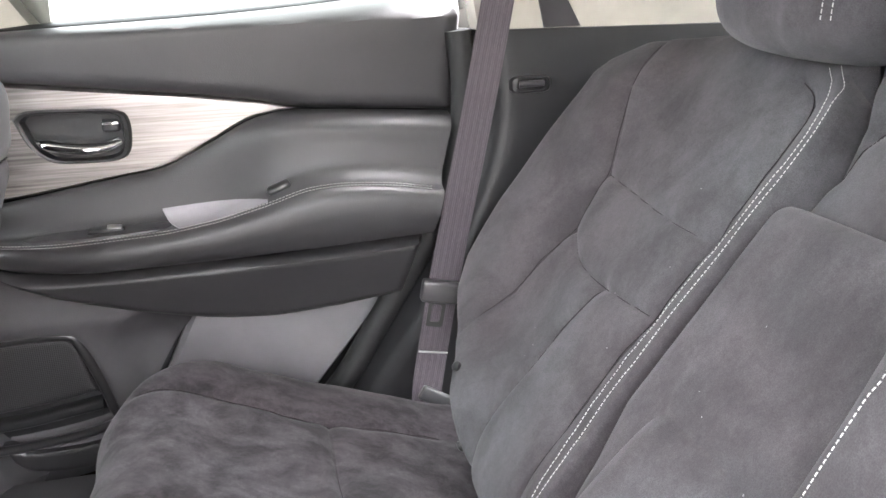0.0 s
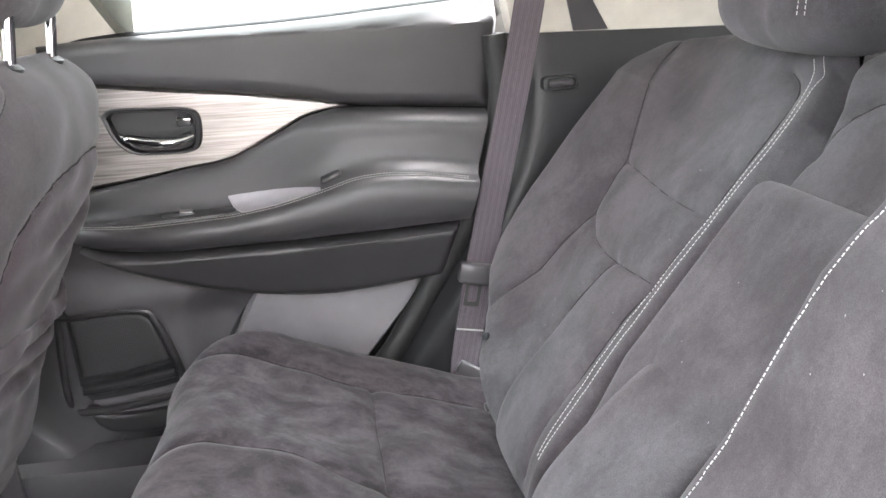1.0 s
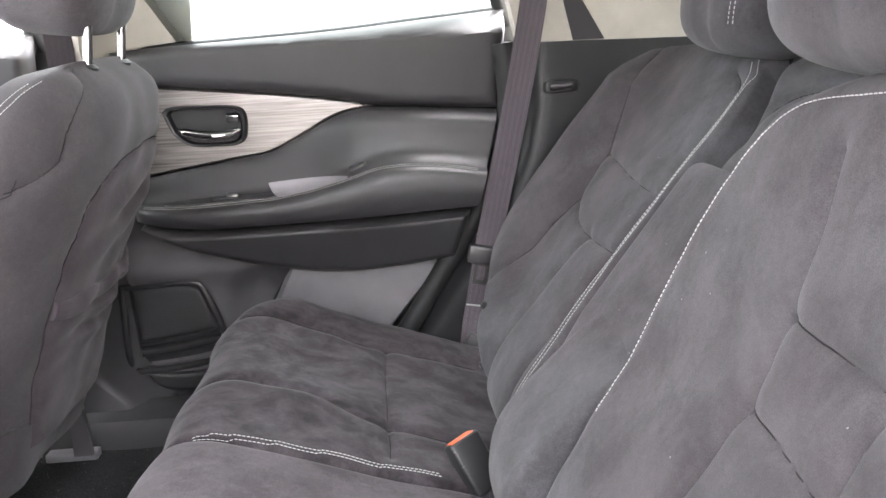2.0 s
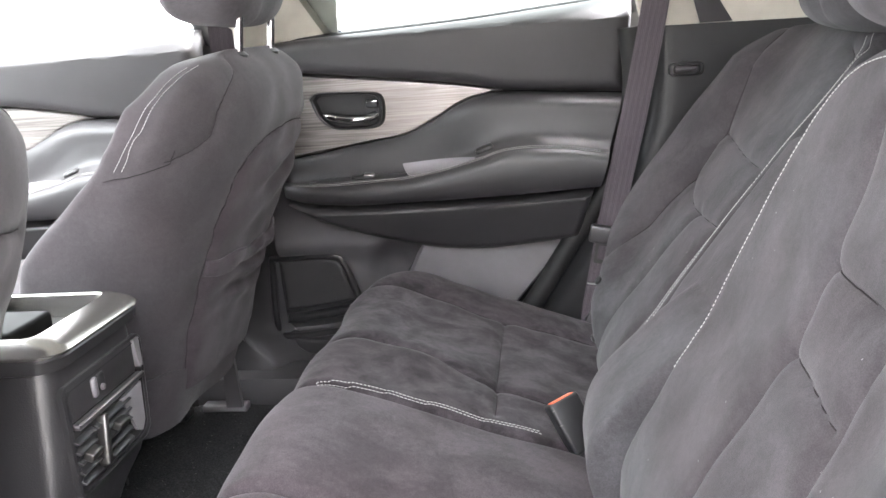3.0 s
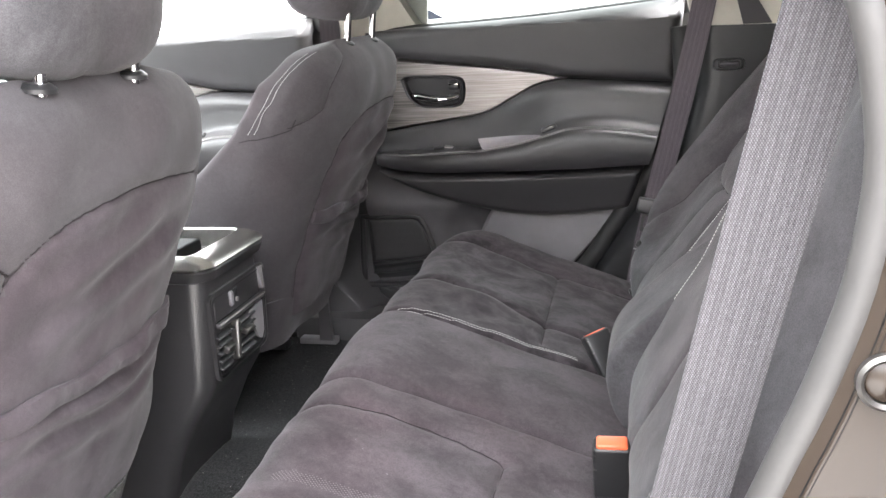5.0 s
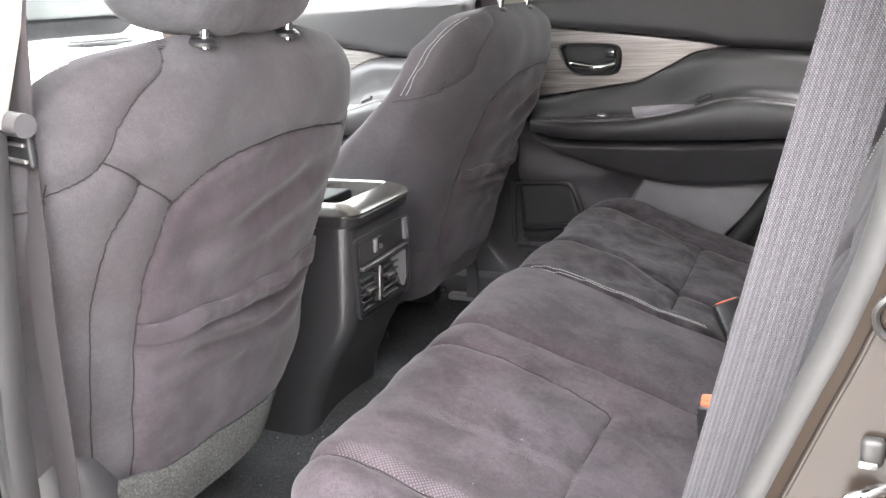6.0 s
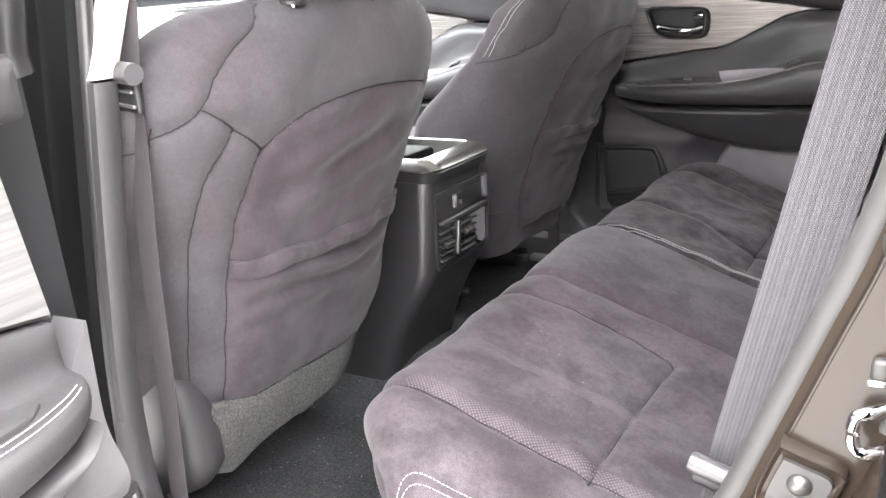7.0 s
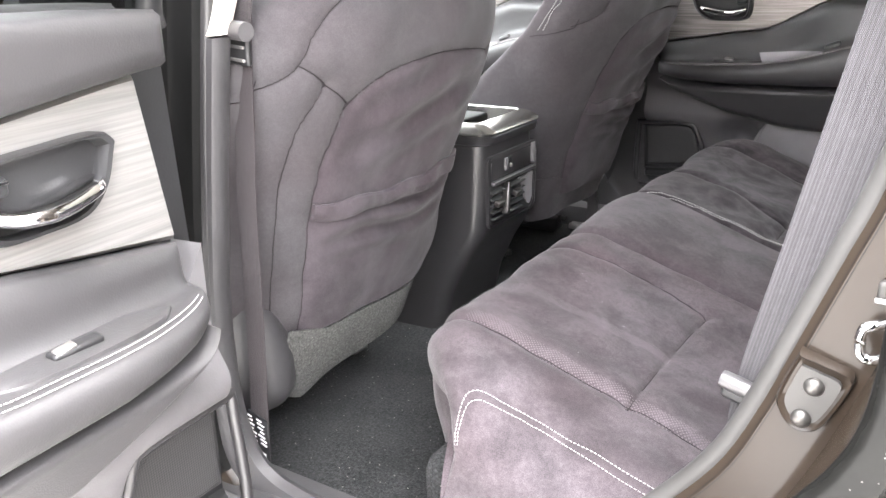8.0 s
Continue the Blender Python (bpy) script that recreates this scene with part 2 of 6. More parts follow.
M_LINT = material("pale_lint", (0.20, 0.195, 0.20), 0.9)
M_RED = material("orange_red_plastic", (0.75, 0.13, 0.05), 0.35)
M_DASH = grained("light_grey_dash", (0.42, 0.44, 0.43), 0.6, 420.0, 0.15)
M_GLASS = glass("window_glass")
M_TINTED = glass("tinted_glass", (0.52, 0.54, 0.53))
M_WHITE = material("label_white", (0.48, 0.48, 0.48), 0.6)
M_LABEL = material("label_black", (0.012, 0.012, 0.014), 0.5)
M_SCREEN = material("screen_glass", (0.012, 0.016, 0.03), 0.08, coat=1.0)
M_GROUND = grained("pale_concrete", (0.50, 0.49, 0.47), 0.9, 60.0, 0.3, 0.2)
M_CARWHITE = material("white_car_paint", (0.75, 0.75, 0.75), 0.25, coat=0.6)
M_CARGREY = material("grey_car_paint", (0.22, 0.23, 0.25), 0.25, coat=0.6)
M_CARRED = material("red_car_paint", (0.45, 0.03, 0.03), 0.25, coat=0.6)
# for the added unseen walls; the rear one is darker to bounce less light
M_WALL = grained("tan_render", (0.32, 0.30, 0.28), 0.9, 30.0, 0.3, 0.2)
M_WALL_REAR = grained("brown_render", (0.22, 0.20, 0.18), 0.9, 30.0, 0.3, 0.2)
# black with little gloss; stands for shade on the jamb, true black elsewhere
M_GAP = material("matt_black_and_shade", (0.005, 0.005, 0.005), 0.55, spec=0.08)
M_TYRE = material("tyre_rubber", (0.02, 0.02, 0.02), 0.8)

# ---------------------------------------------------------------- mesh tools
XF = [Matrix.Identity(4)]


def mk(name, verts, faces, mat, parent=None, label="", smooth=True, sharp=38, fix=True):
    """One mesh object of vertices in place; XF[-1] carries the whole set elsewhere."""
    v = np.asarray(verts, float)
    x = np.array(XF[-1])
    v = v @ x[:3, :3].T + x[:3, 3]
    me = bpy.data.meshes.new(name)
    me.from_pydata(v.tolist(), [], [tuple(int(i) for i in f) for f in faces])
    me.update()
    if fix:
        bm = bmesh.new()
        bm.from_mesh(me)
        bmesh.ops.recalc_face_normals(bm, faces=bm.faces)
        bm.to_mesh(me)
        bm.free()
    if smooth:
        me.polygons.foreach_set("use_smooth", [True] * len(me.polygons))
        me.set_sharp_from_angle(angle=radians(sharp))
    me.materials.append(mat)
    ob = new(name, me)
    if parent is not None:
        ob.parent = parent
        up = parent
        while up.parent is not None:
            up = up.parent
        ob.matrix_parent_inverse = (parent.matrix_world if parent.type == "EMPTY" else up.matrix_world).inverted()
        if parent.type != "EMPTY":
            ob.matrix_parent_inverse = Matrix.Identity(4)
    if label:
        ob["label"] = label
    return ob


def thing(name, at, label, category, group="", kind=""):
    ob = new(name)
    ob.empty_display_size = 0.05
    p = XF[-1] @ Vector(at)
    ob.matrix_world = Matrix.Translation(p)
    return tagged(ob, label, category, group, kind)


def catmull(points, n):
    """A smooth curve through points, n samples spaced evenly."""
    p = np.asarray(points, float)
    if len(p) == 2:
        return p[0] + (p[1] - p[0]) * np.linspace(0, 1, n)[:, None]
    q = np.vstack([2 * p[0] - p[1], p, 2 * p[-1] - p[-2]])
    out = []
    for i in range(1, len(q) - 2):
        t = np.linspace(0, 1, 24, endpoint=False)[:, None]
        a, b, c, d = q[i - 1], q[i], q[i + 1], q[i + 2]
        out.append(0.5 * (2 * b + (c - a) * t + (2 * a - 5 * b + 4 * c - d) * t**2 + (3 * b - a - 3 * c + d) * t**3))
    dense = np.vstack([*out, p[-1:]])
    s = np.r_[0, np.cumsum(np.linalg.norm(np.diff(dense, axis=0), axis=1))]
    k = np.linspace(0, s[-1], n)
    return np.stack([np.interp(k, s, dense[:, j]) for j in range(dense.shape[1])], 1)


def grid_faces(nv, nu, start=0, wrap=False):
    i, j = np.meshgrid(np.arange(nv - 1), np.arange(nu if wrap else nu - 1), indexing="ij")
    k = (j + 1) % nu
    return (np.stack([i * nu + j, i * nu + k, (i + 1) * nu + k, (i + 1) * nu + j], -1).reshape(-1, 4) + start)


def rim_faces(nv, nu, off):
    edge = [j for j in range(nu)] + [i * nu + nu - 1 for i in range(1, nv)] + [(nv - 1) * nu + j for j in range(nu - 2, -1, -1)] + [i * nu for i in range(nv - 2, 0, -1)]
    e = np.array(edge)
    f = np.roll(e, -1)
    return np.stack([e, f, f + off, e + off], 1)


def shell(name, grid, back, mat, parent=None, label="", sharp=38):
    """A closed plate: the grid is its face, back the way to its rear side."""
    nv, nu, _ = grid.shape
    g = grid.reshape(-1, 3)
    b = (grid + back).reshape(-1, 3)
    faces = np.vstack([grid_faces(nv, nu), grid_faces(nv, nu, nv * nu)[:, ::-1], rim_faces(nv, nu, nv * nu)])
    return mk(name, np.vstack([g, b]), faces, mat, parent, label, sharp=sharp)


def loft(name, rings, mat, parent=None, label="", sharp=38, cap=True):
    """A closed body through rings of equally many points."""
    r = np.asarray(rings, float)
    n, m, _ = r.shape
    faces = [tuple(f) for f in grid_faces(n, m, 0, True)]
    if cap:
        faces += [tuple(range(m))[::-1], tuple((n - 1) * m + j for j in range(m))]
    return mk(name, r.reshape(-1, 3), faces, mat, parent, label, sharp=sharp)


def frames_along(path):
    p = np.asarray(path, float)
    t = np.gradient(p, axis=0)
    t /= np.linalg.norm(t, axis=1)[:, None] + 1e-12
    return p, t


def tube(name, path, radius, mat, parent=None, label="", sides=10, up=(0, 0, 1), flat=1.0, closed=False):
    p, t = frames_along(path)
    if closed:
        t = np.roll(p, -1, 0) - np.roll(p, 1, 0)
        t /= np.linalg.norm(t, axis=1)[:, None]
    a = np.cross(t, np.asarray(up, float))
    bad = np.linalg.norm(a, axis=1) < 1e-3
    a[bad] = np.cross(t[bad], (1.0, 0.1, 0))
    a /= np.linalg.norm(a, axis=1)[:, None]
    b = np.cross(a, t)
    r = np.broadcast_to(np.asarray(radius, float), (len(p),))[:, None, None]
    w = np.linspace(0, 2 * np.pi, sides, endpoint=False)
    rings = p[:, None] + r * (np.cos(w)[None, :, None] * a[:, None] + flat * np.sin(w)[None, :, None] * b[:, None])
    if closed:
        rings = np.concatenate([rings, rings[:1]])
    return loft(name, rings, mat, parent, label, sharp=60, cap=not closed)


def rounded(name, size, at, mat, parent=None, label="", r=0.004, turn=(0, 0, 0), seg=2, taper=1.0):
    """A box with rounded edges, its middle at a place."""
    bm = bmesh.new()
    bmesh.ops.create_cube(bm, size=1.0)
    for v in bm.verts:
        k = taper if v.co.z > 0 else 1.0
        v.co = Vector((v.co.x * size[0] * k, v.co.y * size[1] * k, v.co.z * size[2]))
    bmesh.ops.bevel(bm, geom=bm.edges[:], offset=min(r, 0.45 * min(size)), segments=seg, affect="EDGES", profile=0.5)
    m = pose(*at, *turn)
    bm.verts.ensure_lookup_table()
    verts = [m @ v.co for v in bm.verts]
    faces = [[v.index for v in f.verts] for f in bm.faces]
    bm.free()
    return mk(name, [tuple(v) for v in verts], faces, mat, parent, label, sharp=50)


def turned(name, profile, at, axis, mat, parent=None, label="", sides=28):
    """A body of revolution: (radius, height) pairs round an axis."""
    q = Vector(axis).to_track_quat("Z", "Y").to_matrix()
    w = np.linspace(0, 2 * np.pi, sides, endpoint=False)
    rings = []
    for rad, h in profile:
        ring = np.stack([rad * np.cos(w), rad * np.sin(w), np.full(sides, h)], 1)
        rings.append(ring @ np.array(q).T + np.asarray(at, float))
    return loft(name, rings, mat, parent, label, sharp=40)


def stitches(name, path, normal, parent, pitch=0.0055, length=0.0040, width=0.0008, mat=None):
    """Thread: short stitches one after another along a line on a surface."""
    p = np.asarray(path, float)
    s = np.r_[0, np.cumsum(np.linalg.norm(np.diff(p, axis=0), axis=1))]
    k = np.arange(pitch, s[-1] - pitch, pitch)
    c = np.stack([np.interp(k, s, p[:, j]) for j in range(3)], 1)
    c2 = np.stack([np.interp(k + 0.002, s, p[:, j]) for j in range(3)], 1)
    t = c2 - c
    t /= np.linalg.norm(t, axis=1)[:, None]
    nn = np.asarray(normal, float)
    if nn.ndim == 2:
        nn = np.stack([np.interp(k, s, nn[:, j]) for j in range(3)], 1)
    else:
        nn = np.broadcast_to(nn, c.shape)
    nn = nn / np.linalg.norm(nn, axis=1)[:, None]
    side = np.cross(t, nn)
    side /= np.linalg.norm(side, axis=1)[:, None]
    verts, faces = [], []
    for a, b, h in ((-1, -1, -0.3), (-1, 1, -0.3), (1, 1, -0.3), (1, -1, -0.3), (-0.75, -0.6, 0.9), (-0.75, 0.6, 0.9), (0.75, 0.6, 0.9), (0.75, -0.6, 0.9)):
        verts.append(c + a * length / 2 * t + b * width / 2 * side + h * 0.0007 * nn)
    v = np.stack(verts, 1).reshape(-1, 3)
    quad = np.array([(0, 1, 2, 3), (4, 5, 6, 7), (0, 1, 5, 4), (1, 2, 6, 5), (2, 3, 7, 6), (3, 0, 4, 7)])
    f = (quad[None] + 8 * np.arange(len(k))[:, None, None]).reshape(-1, 4)
    return mk(name, v, f, mat or M_STITCH, parent, "white double stitching thread", smooth=False)


def strap(name, path, across, width, mat, parent, label="", thick=0.0016):
    """A belt: a thin ribbon with a fine rolled edge."""
    p, t = frames_along(path)
    a = np.asarray(across, float)
    a = a if a.ndim == 2 else np.broadcast_to(a, p.shape)
    a = a - (a * t).sum(1)[:, None] * t
    a = a / np.linalg.norm(a, axis=1)[:, None]
    n = np.cross(a, t)
    prof = [(-0.5, -0.35), (-0.49, 0.5), (-0.2, 0.36), (-0.06, 0.36), (-0.05, 0.62), (0.05, 0.62), (0.06, 0.36), (0.2, 0.36), (0.49, 0.5), (0.5, -0.35), (0.2, -0.5), (-0.2, -0.5)]
    rings = np.stack([p + x * width * a + h * thick * n for x, h in prof], 1)
    return loft(name, rings, mat, parent, label, sharp=50)


def edge_distance(points, line):
    """How far points in a plane lie from a line of points."""
    p = np.asarray(points, float)
    best = np.full(p.shape[0], 1e9)
    for a, b in zip(line[:-1], line[1:]):
        a, b = np.asarray(a, float), np.asarray(b, float)
        d = b - a
        t = np.clip(((p - a) @ d) / (d @ d + 1e-12), 0, 1)
        best = np.minimum(best, np.linalg.norm(p - a - t[:, None] * d, axis=1))
    return best


def hollow(d, deep=0.0036, wide=0.0028, soft=0.0042, spread=0.012):
    """The dip of a sewn seam at a distance from it."""
    return deep * np.exp(-((d / wide) ** 2)) + soft * np.exp(-((d / spread) ** 2))


def roll(d, r):
    """How far a padded edge of radius r falls away at a distance from its rim."""
    return r * (1 - np.sqrt(1 - (1 - np.clip(d / r, 0, 1)) ** 2 * 0.999))


def lump(p, seed, size, amount):
    """Slow unevenness of upholstery, from a few sine waves."""
    rng = np.random.default_rng(seed)
    out = np.zeros(len(p))
    for _ in range(7):
        k = rng.normal(size=2) / size
        out += np.sin(p @ k * 2 * np.pi + rng.uniform(0, 6.28))
    return out * amount / 7


class Pad:
    """Upholstery over a profile in x and z, between two side lines in y."""

    def __init__(self, profile, sides, key, out=1.0, step=0.003):
        dense = catmull(profile, 400)
        length = np.linalg.norm(np.diff(dense, axis=0), axis=1).sum()
        self.line = catmull(profile, int(length / step))
        self.s = np.linspace(0, length, len(self.line))
        t = np.gradient(self.line, axis=0)
        t /= np.linalg.norm(t, axis=1)[:, None]
        self.n = np.stack([-t[:, 1], t[:, 0]], 1) * out
        self.key = key
        self.sides = sides
        self.step = step

    def at_s(self, value):
        """Arc length at which the key coordinate takes a value."""
        c = self.line[:, 0 if self.key == "x" else 1]
        end = int(np.argmax(c) if c[-1] >= c[0] and self.key == "z" else np.argmin(c)) + 1
        c, s = c[:end], self.s[:end]
        order = np.argsort(c)
        return np.interp(value, c[order], s[order])

    def seam(self, points, n=24):
        q = catmull(points, n) if len(points) > 2 else np.asarray(points, float)
        return np.stack([q[:, 0], self.at_s(q[:, 1])], 1)

    def edges(self):
        c = self.line[:, 0 if self.key == "x" else 1]
        f = self.s / self.s[-1]
        return self.sides(f, c)

    def build(self, name, mat, parent, seams=(), strips=(), strip_mat=None, edge=(0.03, 0.03), ends=(0.02, 0.02), extra=None, thick=0.05, label="", seed=1, uneven=0.004, warp=None, folds=()):
        y0, y1 = self.edges()
        nu = int(np.max(y1 - y0) / self.step)
        u = np.linspace(0, 1, nu)
        y = y0[:, None] + (y1 - y0)[:, None] * u
        s = np.repeat(self.s[:, None], nu, 1)
        flat = np.stack([y.ravel(), s.ravel()], 1)
        d = lump(flat, seed, 0.22, uneven)
        for line in (*seams, *folds):
            d -= hollow(edge_distance(flat, self.seam(line)))
        d -= roll((y - y0[:, None]).ravel(), edge[0]) + roll((y1[:, None] - y).ravel(), edge[1])
        d -= roll(flat[:, 1], ends[0]) + roll(self.s[-1] - flat[:, 1], ends[1])
        if extra is not None:
            d += extra(flat[:, 0], np.repeat(self.line[:, 0][:, None], nu, 1).ravel(), np.repeat(self.line[:, 1][:, None], nu, 1).ravel())
        d = d.reshape(len(self.s), nu)
        x = self.line[:, 0][:, None] + self.n[:, 0][:, None] * d
        z = self.line[:, 1][:, None] + self.n[:, 1][:, None] * d
        if warp is not None:
            x, y, z = warp(x, y, z)
        grid = np.stack([x, y, z], -1)
        self.grid, self.u = grid, u
        back = -np.stack([self.n[:, 0], 0 * self.s, self.n[:, 1]], 1)[:, None] * thick
        nv = len(self.s)
        g, b = grid.reshape(-1, 3), (grid + back).reshape(-1, 3)
        top = grid_faces(nv, nu)
        take = np.zeros(len(top), bool)
        if strips:
            mid = flat[top].mean(1)
            for line, half in strips:
                take |= edge_distance(mid, self.seam(line)) < half
        faces = np.vstack([top[~take], grid_faces(nv, nu, nv * nu)[:, ::-1], rim_faces(nv, nu, nv * nu)])
        ob = mk(name, np.vstack([g, b]), faces, mat, parent, label, fix=not strips, sharp=50)
        if strips:
            used = np.unique(top[take])
            index = np.full(nv * nu, -1)
            index[used] = np.arange(len(used))
            mk("perforated_strip", g[used], index[top[take]], strip_mat, parent, "perforated suede strip", fix=False)
        for line in seams:
            p, _ = self.on(line, 0.0008, 70)
            tube("seam", p, 0.0006, M_SEAM, parent, "", 6, (0.3, 0.2, 1))
        return ob

    def on(self, points, lift=0.0008, n=160, raw=False):
        """A line of (y, key) pairs laid on the built surface, and its normals; raw: (y, arc length) pairs."""
        if raw:
            q = catmull(points, n)
        else:
            q = self.seam(points, n) if len(points) > 2 else catmull(self.seam(points), n)
        y0, y1 = self.edges()
        out, nor = [], []
        for yy, ss in q:
            i = int(np.clip(np.searchsorted(self.s, ss), 1, len(self.s) - 2))
            row = self.grid[i]
            j = int(np.clip(np.searchsorted(row[:, 1], yy), 1, row.shape[0] - 2))
            a = self.grid[i, j + 1] - self.grid[i, j - 1]
            b = self.grid[i + 1, j] - self.grid[i - 1, j]
            nv = np.cross(a, b)
            nv /= np.linalg.norm(nv) + 1e-12
            want = np.array([self.n[i, 0], 0, self.n[i, 1]])
            nv = nv if nv @ want > 0 else -nv
            f = np.clip((yy - row[j, 1]) / (row[j + 1, 1] - row[j, 1] + 1e-12), 0, 1)
            g = np.clip((ss - self.s[i]) / (self.s[i + 1] - self.s[i]), -1, 1)
            out.append(self.grid[i, j] + f * (self.grid[i, j + 1] - self.grid[i, j]) + g * (self.grid[i + 1, j] - self.grid[i, j]) + lift * nv)
            nor.append(nv)
        out = np.array(out)
        for _ in range(3):
            out[1:-1] = 0.25 * out[:-2] + 0.5 * out[1:-1] + 0.25 * out[2:]
        return out, np.array(nor)

# ---------------------------------------------------------------- setting
def slab(name, outline, z0, z1, mat, label, category, kind="structure"):
    """A flat plate over an outline in x and y."""
    p = np.asarray(outline, float)
    n = len(p)
    v = np.vstack([np.c_[p, np.full(n, z0)], np.c_[p, np.full(n, z1)]])
    f = [tuple(range(n))[::-1], tuple(range(n, 2 * n))] + [(i, (i + 1) % n, n + (i + 1) % n, n + i) for i in range(n)]
    return tagged(mk(name, v, f, mat, smooth=False), label, category, "", kind)


def side_plate(name, outline, y0, y1, mat, parent=None, label=""):
    """A flat plate over an outline in x and z."""
    p = np.asarray(outline, float)
    n = len(p)
    v = np.vstack([np.c_[p[:, 0], np.full(n, y0), p[:, 1]], np.c_[p[:, 0], np.full(n, y1), p[:, 1]]])
    f = [tuple(range(n))[::-1], tuple(range(n, 2 * n))] + [(i, (i + 1) % n, n + (i + 1) % n, n + i) for i in range(n)]
    return mk(name, v, f, mat, parent, label, smooth=False)


def pane(name, corners, mat, thick=0.004, parent=None, label=""):
    c = np.asarray(corners, float)
    n = np.cross(c[1] - c[0], c[3] - c[0])
    n = n / np.linalg.norm(n) * thick
    ob = mk(name, np.vstack([c, c + n]), [(0, 1, 2, 3), (7, 6, 5, 4), (0, 1, 5, 4), (1, 2, 6, 5), (2, 3, 7, 6), (3, 0, 4, 7)], mat, parent, label, smooth=False)
    ob.visible_shadow = False
    return ob


GROUND = -0.42
slab("ground", [(-300, -300), (300, -300), (300, 300), (-300, 300)], GROUND - 0.2, GROUND, M_GROUND, "pale concrete parking ground round the car", "ground")

# unseen wall, added to block low sky and give paint a tan reflection
slab("unseen_side_wall", [(-30, -7.4), (30, -7.4), (30, -7.0), (-30, -7.0)], GROUND, 2.6, M_WALL, "unseen tan wall, added to block low sky light", "wall")

# unseen wall, added to cut light on faces that look rearwards
slab("unseen_rear_wall", [(7.0, -6.0), (7.4, -6.0), (7.4, 5.0), (7.0, 5.0)], GROUND, 4.2, M_WALL_REAR, "unseen brown wall, added to cut light from behind", "wall")

# cabin floor: carpet with a soft hump along the middle
gx, gy = np.meshgrid(np.linspace(-1.55, 0.15, 90), np.linspace(-0.70, 0.70, 80), indexing="ij")
gz = 0.05 * np.exp(-((gy / 0.13) ** 4)) + 0.003 * np.sin(gx * 23 + gy * 11) * np.sin(gy * 17 - gx * 5)
floor_grid = np.stack([gx, gy, gz], -1)
tagged(shell("floor", floor_grid, np.array([0, 0, -0.06]), M_CARPET), "charcoal carpet floor of the cabin with specks", "floor", "", "structure")
slab("underbody", [(-1.6, -0.86), (1.35, -0.86), (1.35, 0.86), (-1.6, 0.86)], -0.16, -0.07, M_BLACKPLASTIC, "black underside of the car body", "underbody")

# roof and headliner
rx, ry = np.meshgrid(np.linspace(-0.75, 1.25, 40), np.linspace(-0.62, 0.62, 40), indexing="ij")
rz = 1.13 - 0.05 * (ry / 0.62) ** 4 - 0.03 * ((rx - 0.2) / 1.0) ** 2
tagged(shell("ceiling", np.stack([rx, ry, rz], -1), np.array([0, 0, 0.02]), M_HEAD), "pale beige cloth headliner", "headliner", "", "structure")
tagged(shell("roof", np.stack([rx * 1.03, ry * 1.08, rz + 0.03], -1), np.array([0, 0, 0.02]), M_PAINT), "dark brown painted roof panel", "roof", "", "structure")

